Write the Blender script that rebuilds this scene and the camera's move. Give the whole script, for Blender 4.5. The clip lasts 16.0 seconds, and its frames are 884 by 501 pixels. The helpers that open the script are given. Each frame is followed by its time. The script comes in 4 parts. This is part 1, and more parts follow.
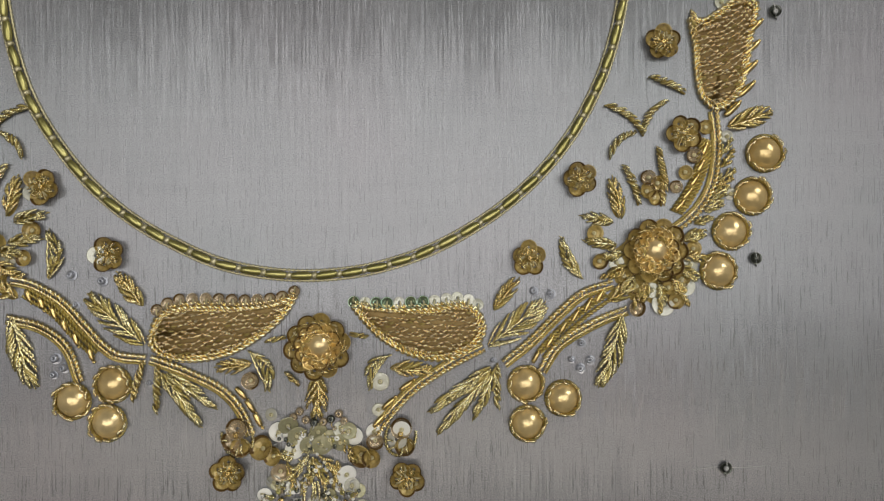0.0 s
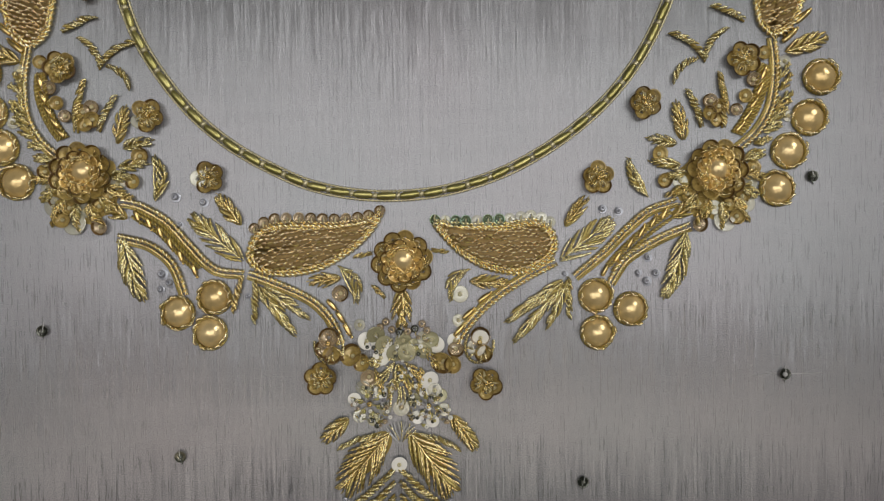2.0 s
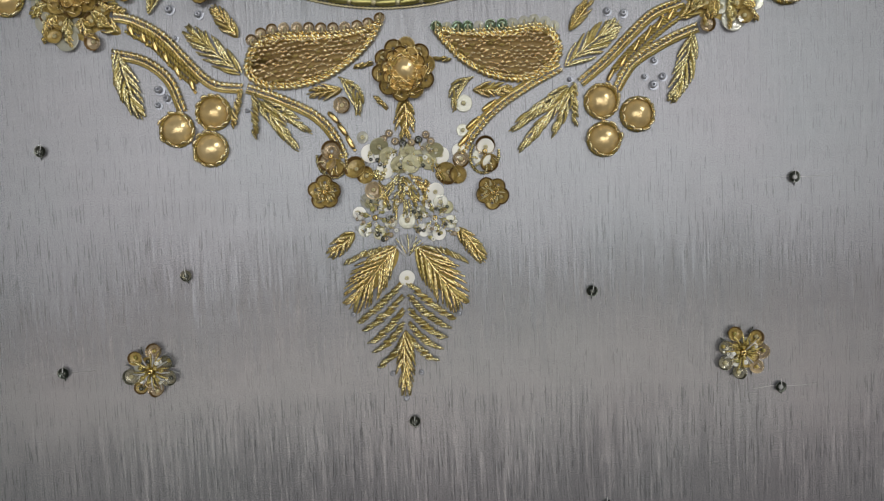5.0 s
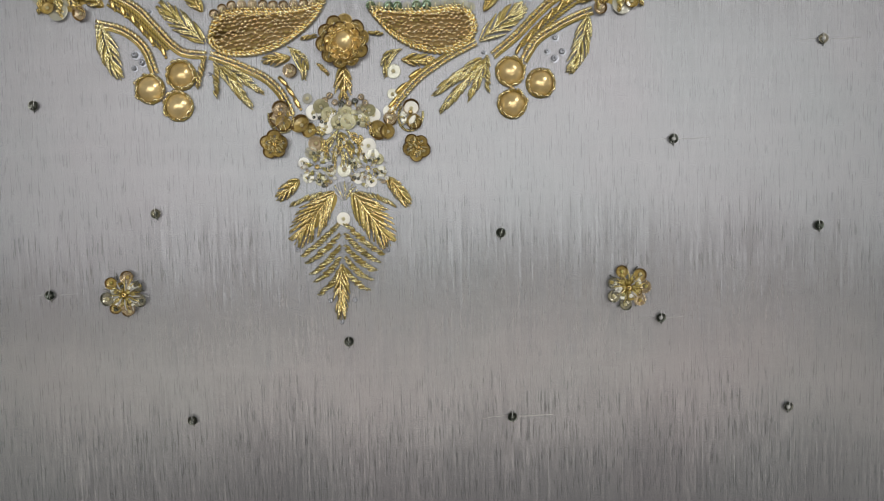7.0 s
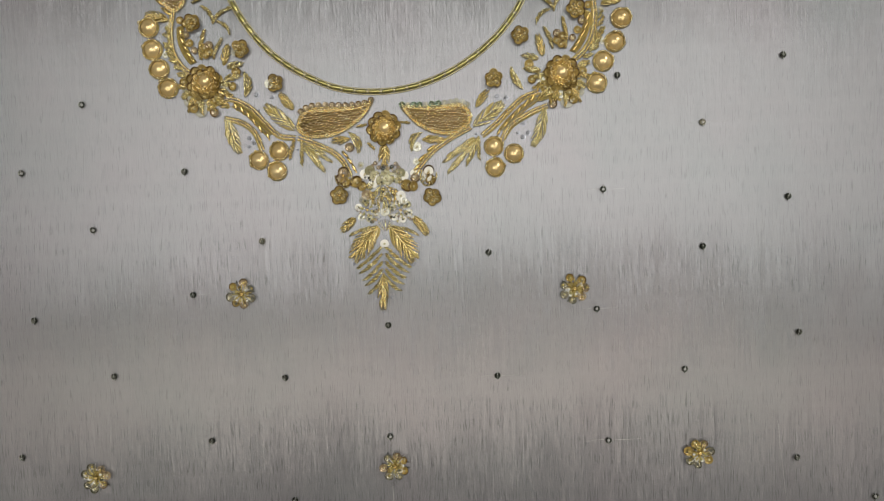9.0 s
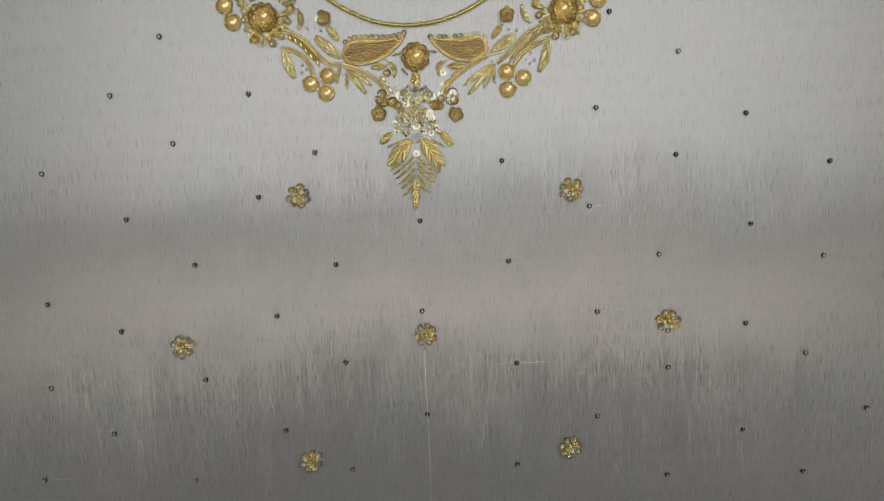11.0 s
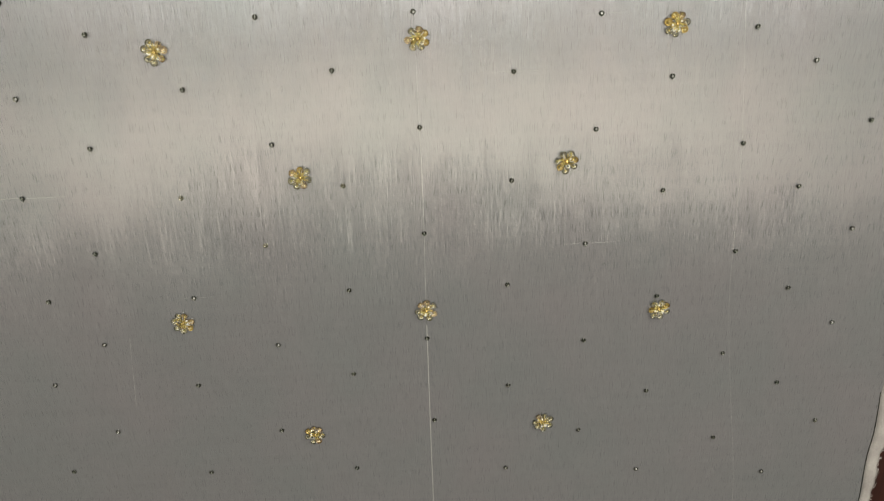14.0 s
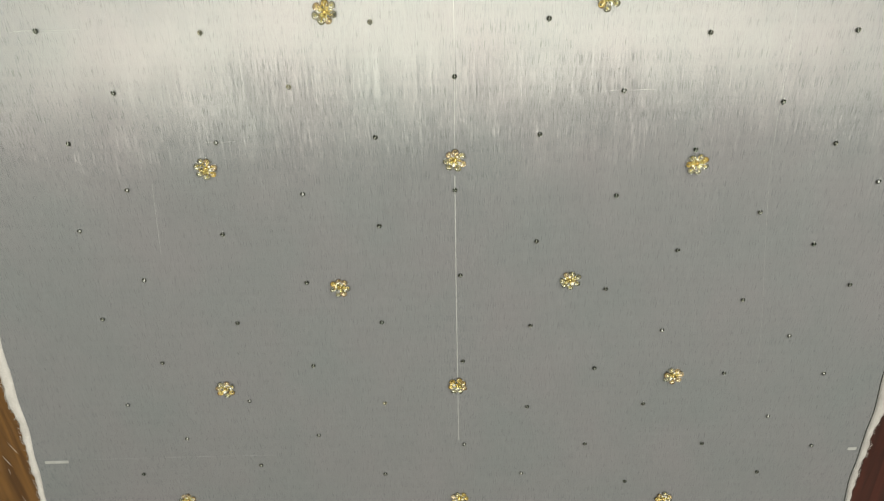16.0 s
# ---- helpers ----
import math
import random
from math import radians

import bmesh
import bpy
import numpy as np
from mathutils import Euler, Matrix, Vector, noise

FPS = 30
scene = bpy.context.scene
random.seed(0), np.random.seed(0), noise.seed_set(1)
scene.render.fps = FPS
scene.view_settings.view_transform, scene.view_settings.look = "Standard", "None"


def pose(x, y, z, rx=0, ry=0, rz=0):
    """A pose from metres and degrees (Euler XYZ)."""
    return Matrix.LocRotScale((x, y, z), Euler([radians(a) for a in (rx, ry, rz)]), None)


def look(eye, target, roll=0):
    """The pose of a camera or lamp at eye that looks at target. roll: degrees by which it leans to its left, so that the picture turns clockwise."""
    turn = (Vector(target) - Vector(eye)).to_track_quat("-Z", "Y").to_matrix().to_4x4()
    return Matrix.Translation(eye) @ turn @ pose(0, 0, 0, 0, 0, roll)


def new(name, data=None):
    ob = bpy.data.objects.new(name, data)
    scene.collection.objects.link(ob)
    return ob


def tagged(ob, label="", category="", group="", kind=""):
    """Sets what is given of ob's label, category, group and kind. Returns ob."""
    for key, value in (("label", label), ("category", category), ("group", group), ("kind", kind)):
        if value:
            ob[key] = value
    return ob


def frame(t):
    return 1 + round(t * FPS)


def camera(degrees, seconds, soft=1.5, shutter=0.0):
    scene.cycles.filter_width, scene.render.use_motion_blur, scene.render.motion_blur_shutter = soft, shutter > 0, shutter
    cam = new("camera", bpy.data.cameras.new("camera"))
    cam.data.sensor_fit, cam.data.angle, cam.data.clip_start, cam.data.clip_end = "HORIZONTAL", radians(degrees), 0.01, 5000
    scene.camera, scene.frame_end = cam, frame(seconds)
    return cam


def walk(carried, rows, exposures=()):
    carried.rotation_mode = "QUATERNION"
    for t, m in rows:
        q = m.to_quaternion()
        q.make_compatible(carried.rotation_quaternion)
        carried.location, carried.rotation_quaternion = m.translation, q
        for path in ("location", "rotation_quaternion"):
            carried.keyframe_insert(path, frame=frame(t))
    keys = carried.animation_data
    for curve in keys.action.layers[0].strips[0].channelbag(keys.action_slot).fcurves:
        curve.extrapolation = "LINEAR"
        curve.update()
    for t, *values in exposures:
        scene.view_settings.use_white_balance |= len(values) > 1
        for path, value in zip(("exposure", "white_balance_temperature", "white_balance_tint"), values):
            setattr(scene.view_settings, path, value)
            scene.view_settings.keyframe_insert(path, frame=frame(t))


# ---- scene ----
# Camera: a lens held over a flat cloth, drifting from the neckline towards the hem
cam = camera(62.36, 16.0, soft=1.2)
PATH = [
    (0.0, 0.03161, 0.12698, 0.21327, -0.337, -2.058, -0.238),
    (0.5, 0.03511, 0.11902, 0.22076, 1.083, -1.597, -0.863),
    (1.0, 0.03040, 0.11297, 0.22487, 0.381, -1.355, -0.627),
    (1.5, 0.02260, 0.11119, 0.22679, -0.758, -0.489, -0.823),
    (2.0, 0.01363, 0.10534, 0.22883, -0.997, -0.530, -0.790),
    (2.5, 0.01358, 0.09913, 0.22661, -2.329, -0.848, -1.499),
    (3.0, 0.01467, 0.08900, 0.22634, -2.321, -0.642, -2.208),
    (3.5, 0.01330, 0.07861, 0.22431, -2.874, -0.563, -1.662),
    (4.0, 0.01283, 0.07193, 0.22271, -3.095, -0.796, -1.907),
    (4.5, 0.01298, 0.06576, 0.22386, -3.209, -0.848, -2.012),
    (5.0, 0.01042, 0.05777, 0.22739, -3.813, -0.718, -2.334),
    (5.2, 0.00947, 0.05351, 0.23035, -3.484, -0.913, -2.251),
    (7.3, 0.03628, 0.03913, 0.29145, -3.738, -0.822, -1.329),
    (7.5, 0.03773, 0.04618, 0.31147, -4.129, -1.244, -2.093),
    (8.0, 0.05371, 0.04233, 0.35877, -4.104, 0.417, -1.679),
    (8.5, 0.06286, 0.04304, 0.38879, -2.065, 2.904, -1.476),
    (8.7, 0.05475, 0.04523, 0.39542, -2.082, 2.305, -1.723),
    (10.8, 0.01953, 0.04680, 0.49106, -7.433, -0.679, -1.765),
    (11.0, 0.01499, 0.03881, 0.49828, -8.094, -0.442, -2.016),
    (11.5, 0.00520, 0.01991, 0.50271, -9.489, -1.185, -1.240),
    (12.0, 0.00835, 0.01138, 0.50198, -12.525, -1.972, -2.079),
    (12.5, 0.00816, -0.00858, 0.50198, -14.984, -1.975, -2.138),
    (13.0, 0.00642, -0.02257, 0.49949, -17.940, -1.373, -2.176),
    (13.5, 0.00589, -0.03162, 0.49589, -19.852, -1.885, -2.025),
    (14.0, 0.00197, -0.04313, 0.49312, -21.703, -2.160, -1.783),
    (14.5, -0.00482, -0.05181, 0.48959, -23.216, -2.058, -1.702),
    (15.0, -0.00702, -0.06181, 0.48727, -24.678, -1.955, -1.931),
    (15.5, -0.00623, -0.06945, 0.48778, -26.928, -1.364, -1.743),
    (16.0, -0.00637, -0.08458, 0.49397, -29.364, -0.405, -1.472),
]
EXPOSURES = [(0.0, -1.23, 7050, 10), (2.5, -1.26, 7050, 12), (4.3, -1.23, 6800, 10), (5.2, -1.12, 6800, 10), (8.5, -0.94, 7200, 10), (11.0, -0.88, 7350, 7), (12.5, -0.64, 7500, 3), (14.0, -0.24, 7650, 6), (16.0, 0.36, 7400, 1)]
walk(cam, [(t, pose(*m)) for t, *m in PATH], EXPOSURES)

MM = 0.001

# ---- light ----
world = bpy.data.worlds.new("room_air")
scene.world = world
world.use_nodes = True
world.node_tree.nodes["Background"].inputs[0].default_value = (0.9, 0.95, 1.0, 1)
world.node_tree.nodes["Background"].inputs[1].default_value = 0.05


def area_lamp(name, eye, target, sx, sy, watts, colour):
    data = bpy.data.lights.new(name, "AREA")
    data.shape, data.size, data.size_y, data.energy, data.color = "RECTANGLE", sx, sy, watts, colour
    ob = new(name, data)
    ob.matrix_world = look(eye, target)
    return ob


# two rows of ceiling tubes that run across the cloth, and daylight from a window
area_lamp("tube_light", (0.0, -0.46, 1.86), (0.0, -0.46, 0.0), 2.6, 0.24, 10.0, (1.0, 0.94, 0.88))
area_lamp("tube_light", (0.1, 0.30, 1.86), (0.1, 0.30, 0.0), 2.6, 0.86, 39.0, (0.93, 0.96, 1.0))
area_lamp("window_light", (1.30, 1.25, 1.25), (0.0, 0.05, 0.0), 0.7, 0.7, 25.0, (0.95, 0.97, 1.0))


# ---- materials ----
def material(name, colour, rough=0.5, metal=0.0, spread=0.12, grain=900.0, bump=0.0, tint=None, **extra):
    """Principled surface with per-object spread, fine grain and slow stains."""
    m = bpy.data.materials.new(name)
    m.use_nodes = True
    nt = m.node_tree
    bsdf = nt.nodes["Principled BSDF"]
    info = nt.nodes.new("ShaderNodeObjectInfo")
    coord = nt.nodes.new("ShaderNodeNewGeometry")
    fine = nt.nodes.new("ShaderNodeTexNoise")
    fine.inputs["Scale"].default_value, fine.inputs["Detail"].default_value = grain, 4
    slow = nt.nodes.new("ShaderNodeTexNoise")
    slow.inputs["Scale"].default_value, slow.inputs["Detail"].default_value = grain / 12, 2
    nt.links.new(coord.outputs["Position"], fine.inputs["Vector"])
    nt.links.new(coord.outputs["Position"], slow.inputs["Vector"])
    mix = nt.nodes.new("ShaderNodeMix")
    mix.data_type = "RGBA"
    other = tint or tuple(c * 0.6 for c in colour)
    mix.inputs[6].default_value, mix.inputs[7].default_value = (*colour, 1), (*other, 1)
    add = nt.nodes.new("ShaderNodeMath")
    add.operation = "MULTIPLY_ADD"
    add.inputs[1].default_value = 0.5
    nt.links.new(info.outputs["Random"], add.inputs[0])
    sub = nt.nodes.new("ShaderNodeMath")
    sub.operation = "MULTIPLY_ADD"
    sub.inputs[1].default_value, sub.inputs[2].default_value = 1.1, -0.33
    nt.links.new(slow.outputs["Fac"], sub.inputs[0])
    nt.links.new(sub.outputs[0], add.inputs[2])
    nt.links.new(add.outputs[0], mix.inputs[0])
    hue = nt.nodes.new("ShaderNodeHueSaturation")
    val = nt.nodes.new("ShaderNodeMath")
    val.operation = "MULTIPLY_ADD"
    val.inputs[1].default_value, val.inputs[2].default_value = 2 * spread, 1 - spread
    nt.links.new(fine.outputs["Fac"], val.inputs[0])
    nt.links.new(val.outputs[0], hue.inputs["Value"])
    nt.links.new(mix.outputs[2], hue.inputs["Color"])
    nt.links.new(hue.outputs["Color"], bsdf.inputs["Base Color"])
    rr = nt.nodes.new("ShaderNodeMath")
    rr.operation = "MULTIPLY_ADD"
    rr.inputs[1].default_value, rr.inputs[2].default_value = 0.25 * rough, 0.87 * rough
    nt.links.new(fine.outputs["Fac"], rr.inputs[0])
    nt.links.new(rr.outputs[0], bsdf.inputs["Roughness"])
    bsdf.inputs["Metallic"].default_value = metal
    if bump:
        b = nt.nodes.new("ShaderNodeBump")
        b.inputs["Strength"].default_value, b.inputs["Distance"].default_value = bump, 0.0003
        nt.links.new(fine.outputs["Fac"], b.inputs["Height"])
        nt.links.new(b.outputs["Normal"], bsdf.inputs["Normal"])
    for key, value in extra.items():
        bsdf.inputs[key.replace("_", " ")].default_value = value
    return m


GOLD = material("gold_coil", (0.95, 0.82, 0.47), 0.27, 1.0, 0.35, 2600, 0.4, (0.56, 0.43, 0.16))
LIME = material("green_gold_coil", (0.95, 0.87, 0.56), 0.27, 1.0, 0.35, 2600, 0.4, (0.54, 0.47, 0.22))
HUSK = material("olive_gold_coil", (0.68, 0.56, 0.23), 0.34, 1.0, 0.3, 2600, 0.3, (0.44, 0.35, 0.12))
ROPE = material("gold_rope", (1.0, 0.90, 0.62), 0.25, 1.0, 0.22, 2600, 0.2, (0.82, 0.70, 0.40))
WEAVE = material("woven_gold_coil", (1.0, 0.90, 0.66), 0.27, 1.0, 0.22, 3000, 0.2, (0.92, 0.75, 0.46))
PADDING = material("gold_padding", (0.40, 0.30, 0.085), 0.45, 0.6, 0.35, 1500, 0.6, (0.30, 0.21, 0.06))
# peach gold ground darkened in colour to deepen the gaps between woven coils
GAP_GROUND = material("darkened_gold_ground", (0.33, 0.225, 0.085), 0.45, 0.5, 0.3, 1800, 0.5, (0.20, 0.13, 0.045))
INNER = material("pale_amber_sequin", (0.90, 0.68, 0.28), 0.24, 0.6, 0.4, 1000, 0.7, (0.74, 0.51, 0.17), Coat_Weight=0.4)
AMBER = material("amber_sequin", (0.70, 0.53, 0.18), 0.2, 0.25, 0.6, 1100, 1.0, (0.42, 0.29, 0.08), Coat_Weight=0.7, Coat_Roughness=0.12, Alpha=0.72)
RIM_SHADE = material("painted_edge_shade", (0.17, 0.095, 0.028), 0.25, 0.2, 0.2, 900, 0.0, (0.08, 0.05, 0.02))
HONEY = material("honey_stone", (0.94, 0.75, 0.41), 0.26, 0.55, 0.35, 330, 0.9, (0.70, 0.50, 0.20), Coat_Weight=0.5, Coat_Roughness=0.2)
CLEAR = material("clear_sequin", (0.84, 0.83, 0.74), 0.16, 0.3, 0.15, 1500, 0.3, (0.50, 0.50, 0.36), Coat_Weight=0.6, Coat_Roughness=0.1, Alpha=0.66)
MOSS = material("olive_clear_sequin", (0.60, 0.57, 0.36), 0.16, 0.3, 0.25, 1500, 0.5, (0.42, 0.40, 0.22), Coat_Weight=0.6, Coat_Roughness=0.1, Alpha=0.68)
FERN = material("olive_sequin", (0.56, 0.52, 0.38), 0.16, 0.35, 0.3, 1100, 0.5, (0.30, 0.28, 0.18), Coat_Weight=0.7, Coat_Roughness=0.08, Alpha=0.6)
# white colour paints the flash of clear sequins and beads
WHITE_GLINT = material("painted_glint_sequin", (0.93, 0.92, 0.87), 0.3, 0.0, 0.06, 700, 0.0, (0.84, 0.83, 0.74), Coat_Weight=0.8)
MAUVE = material("brown_mauve_sequin", (0.70, 0.56, 0.36), 0.16, 0.35, 0.25, 900, 0.4, (0.50, 0.38, 0.22), Coat_Weight=0.6, Coat_Roughness=0.1, Alpha=0.62)
GREEN = material("green_sequin", (0.16, 0.28, 0.21), 0.10, 0.85, 0.15, 700, 0.0, (0.30, 0.34, 0.24), Coat_Weight=0.6)
SMOKE = material("smoky_sequin", (0.12, 0.12, 0.10), 0.16, 0.75, 0.2, 700, 0.0, (0.05, 0.065, 0.05), Coat_Weight=0.9, Coat_Roughness=0.08)
OLIVE = material("olive_gold_bugle", (0.58, 0.53, 0.22), 0.36, 0.95, 0.3, 1200, 0.3, (0.36, 0.33, 0.11))
BRIGHT = material("bright_gold_bugle", (0.86, 0.66, 0.28), 0.24, 1.0, 0.15, 1200, 0.1)
GLASS = material("blue_glass_bead", (0.46, 0.48, 0.54), 0.12, 0.3, 0.15, 900, 0.0, Coat_Weight=0.8)
PALE = material("pale_gold_thread", (0.80, 0.73, 0.46), 0.4, 0.7, 0.3, 3000, 0.3)
WHITE = material("white_raw_edge", (0.50, 0.475, 0.46), 0.85, 0.0, 0.25, 700, 0.8, (0.26, 0.245, 0.24))
SILVER = material("silver_thread", (0.66, 0.66, 0.66), 0.42, 0.5, 0.2, 2000, 0.2)
PLASTER = material("plaster", (0.62, 0.61, 0.58), 0.9, 0.0, 0.05, 30, 0.1)
DARKFLOOR = material("floor_tiles", (0.22, 0.20, 0.18), 0.6, 0.0, 0.1, 12, 0.1)


def cloth_material():
    """Silver shot silk: warp runs along y, so its sheen spreads across it."""
    m = bpy.data.materials.new("silver_silk")
    m.use_nodes = True
    nt = m.node_tree
    n, link = nt.nodes, nt.links.new
    bsdf = n["Principled BSDF"]
    geo = n.new("ShaderNodeNewGeometry")

    def noise_at(sx, sy, detail=3.0, rough=0.55):
        mp = n.new("ShaderNodeMapping")
        mp.inputs["Scale"].default_value = (sx, sy, 1.0)
        link(geo.outputs["Position"], mp.inputs["Vector"])
        tex = n.new("ShaderNodeTexNoise")
        tex.inputs["Scale"].default_value, tex.inputs["Detail"].default_value, tex.inputs["Roughness"].default_value = 1.0, detail, rough
        link(mp.outputs[0], tex.inputs["Vector"])
        return tex.outputs["Fac"]

    def ramp(fac, a, b):
        r = n.new("ShaderNodeValToRGB")
        r.color_ramp.elements[0].position, r.color_ramp.elements[0].color = 0.3, (*a, 1)
        r.color_ramp.elements[1].position, r.color_ramp.elements[1].color = 0.7, (*b, 1)
        link(fac, r.inputs[0])
        return r.outputs[0]

    def blend(kind, fac, a, b):
        x = n.new("ShaderNodeMix")
        x.data_type, x.blend_type = "RGBA", kind
        x.inputs[0].default_value = fac
        link(a, x.inputs[6])
        link(b, x.inputs[7])
        return x.outputs[2]

    warp = noise_at(1500, 45, 5.0, 0.72)
    thread = noise_at(2100, 95, 3.0, 0.6)
    long_thread = noise_at(1400, 20, 4.0, 0.7)
    weave = noise_at(2600, 2600, 2.0, 0.6)
    slub = noise_at(9, 300, 2.0)
    patch = noise_at(6, 13, 2.0)
    broad = noise_at(42, 8, 3.0)
    hue = ramp(noise_at(11, 9, 3.0), (0.392, 0.411, 0.424), (0.430, 0.417, 0.438))
    col = blend("MULTIPLY", 1.0, hue, ramp(warp, (0.80, 0.805, 0.815), (1.0, 1.0, 1.0)))
    col = blend("MULTIPLY", 1.0, col, ramp(weave, (0.44, 0.44, 0.455), (1.0, 1.0, 1.0)))
    col = blend("MULTIPLY", 0.35, col, ramp(slub, (0.86, 0.86, 0.86), (1.0, 1.0, 1.0)))
    link(col, bsdf.inputs["Base Color"])
    rough = n.new("ShaderNodeMapRange")
    rough.inputs[3].default_value, rough.inputs[4].default_value = 0.25, 0.31
    link(thread, rough.inputs[0])
    link(rough.outputs[0], bsdf.inputs["Roughness"])
    bsdf.inputs["Metallic"].default_value = 0.44
    bsdf.inputs["Anisotropic"].default_value = 0.85
    tan = n.new("ShaderNodeCombineXYZ")
    tan.inputs[0].default_value = 1.0
    link(tan.outputs[0], bsdf.inputs["Tangent"])
    # every warp thread lies at its own small slope along its length, a few short slubs steeper
    def maths(kind, a, b, c=0.0):
        x = n.new("ShaderNodeMath")
        x.operation = kind
        for slot, value in zip(x.inputs, (a, b, c)):
            if isinstance(value, float):
                slot.default_value = value
            else:
                link(value, slot)
        return x.outputs[0]

    off = maths("SUBTRACT", thread, 0.5)
    cube = maths("MULTIPLY", maths("MULTIPLY", off, off), off)
    short = maths("ADD", maths("MULTIPLY", off, 0.2), maths("MULTIPLY", cube, 2.5))
    where = n.new("ShaderNodeMapRange")
    where.inputs[1].default_value, where.inputs[2].default_value, where.inputs[3].default_value = 0.36, 0.64, 0.4
    link(noise_at(9, 11, 3.0), where.inputs[0])
    some = maths("MULTIPLY_ADD", maths("SUBTRACT", long_thread, 0.5), 0.19, maths("MULTIPLY", short, where.outputs[0]))
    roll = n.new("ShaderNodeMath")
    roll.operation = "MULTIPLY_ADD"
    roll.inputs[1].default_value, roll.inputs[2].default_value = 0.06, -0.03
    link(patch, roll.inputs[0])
    # shading normals tilted near the hem to move the sheen band; cloth stays flat
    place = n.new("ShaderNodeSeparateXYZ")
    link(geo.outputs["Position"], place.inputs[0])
    band_shift = n.new("ShaderNodeMapRange")
    band_shift.interpolation_type = "SMOOTHSTEP"
    for slot, value in zip(band_shift.inputs[1:5], (-0.26, -0.02, 0.05, 0.0)):
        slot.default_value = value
    link(place.outputs[1], band_shift.inputs[0])
    some = maths("ADD", some, band_shift.outputs[0])
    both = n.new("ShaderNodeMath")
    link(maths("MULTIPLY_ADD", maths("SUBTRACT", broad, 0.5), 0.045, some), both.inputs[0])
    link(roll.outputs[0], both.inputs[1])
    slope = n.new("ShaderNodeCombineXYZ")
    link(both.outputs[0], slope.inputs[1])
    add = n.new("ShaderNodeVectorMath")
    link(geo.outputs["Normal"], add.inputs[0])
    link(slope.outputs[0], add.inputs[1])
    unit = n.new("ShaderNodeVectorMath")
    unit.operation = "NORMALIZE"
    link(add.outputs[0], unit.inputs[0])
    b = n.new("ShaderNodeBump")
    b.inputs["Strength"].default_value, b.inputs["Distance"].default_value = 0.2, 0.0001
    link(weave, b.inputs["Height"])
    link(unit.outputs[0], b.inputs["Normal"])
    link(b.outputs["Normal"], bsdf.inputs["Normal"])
    return m


def wood_material(name, light, dark, gloss):
    m = bpy.data.materials.new(name)
    m.use_nodes = True
    nt = m.node_tree
    bsdf = nt.nodes["Principled BSDF"]
    geo = nt.nodes.new("ShaderNodeNewGeometry")
    mp = nt.nodes.new("ShaderNodeMapping")
    mp.inputs["Scale"].default_value = (90, 6, 20)
    nt.links.new(geo.outputs["Position"], mp.inputs["Vector"])
    tex = nt.nodes.new("ShaderNodeTexNoise")
    tex.inputs["Scale"].default_value, tex.inputs["Detail"].default_value, tex.inputs["Distortion"].default_value = 1.0, 6, 1.2
    nt.links.new(mp.outputs[0], tex.inputs["Vector"])
    r = nt.nodes.new("ShaderNodeValToRGB")
    r.color_ramp.elements[0].position, r.color_ramp.elements[0].color = 0.32, (*dark, 1)
    r.color_ramp.elements[1].position, r.color_ramp.elements[1].color = 0.68, (*light, 1)
    nt.links.new(tex.outputs["Fac"], r.inputs[0])
    nt.links.new(r.outputs[0], bsdf.inputs["Base Color"])
    bsdf.inputs["Roughness"].default_value = gloss
    b = nt.nodes.new("ShaderNodeBump")
    b.inputs["Strength"].default_value, b.inputs["Distance"].default_value = 0.3, 0.0005
    nt.links.new(tex.outputs["Fac"], b.inputs["Height"])
    nt.links.new(b.outputs["Normal"], bsdf.inputs["Normal"])
    return m


SILK = cloth_material()
OAK = wood_material("golden_wood", (0.13, 0.062, 0.018), (0.04, 0.017, 0.006), 0.4)
DARK_WOOD = wood_material("dark_red_wood", (0.05, 0.014, 0.01), (0.015, 0.006, 0.005), 0.35)


# ---- helpers for shapes (all lengths in millimetres) ----
def mesh_of(name, verts, faces, smooth=True):
    me = bpy.data.meshes.new(name)
    me.from_pydata([(x * MM, y * MM, z * MM) for x, y, z in verts], [], faces)
    me.update()
    if smooth:
        me.polygons.foreach_set("use_smooth", [True] * len(me.polygons))
    return me


def part(name, me, mat, parent, at=(0, 0, 0), turn=(0, 0, 0), size=(1, 1, 1), label=""):
    """One mesh object under a thing or a part; the mesh may be shared."""
    if not me.materials:
        me.materials.append(mat)
    ob = new(name, me)
    ob.parent = parent
    ob.matrix_basis = Matrix.LocRotScale(Vector(at) * MM, Euler([radians(a) for a in turn]), Vector(size))
    if me.materials[0] != mat:
        ob.material_slots[0].link = "OBJECT"
        ob.material_slots[0].material = mat
    if label:
        ob["label"] = label
    return ob


def thing(name, x, y, label, category, group="", z=0.0, rz=0.0, kind=""):
    ob = new(name)
    ob.empty_display_size = 0.002
    ob.matrix_basis = pose(x * MM, y * MM, z * MM, 0, 0, rz)
    return tagged(ob, label, category, group, kind)


def lathe(name, profile, sides, closed=True, wave=0.0, lobes=0, smooth=True):
    verts, faces, k = [], [], len(profile)
    for i in range(sides):
        a = 2 * math.pi * i / sides
        s = 1 + wave * math.cos(lobes * a)
        verts += [(r * s * math.cos(a), r * s * math.sin(a), z) for r, z in profile]
    for i in range(sides):
        j = (i + 1) % sides
        for p in range(k if closed else k - 1):
            q = (p + 1) % k
            faces.append((i * k + p, j * k + p, j * k + q, i * k + q))
    return mesh_of(name, verts, faces, smooth)


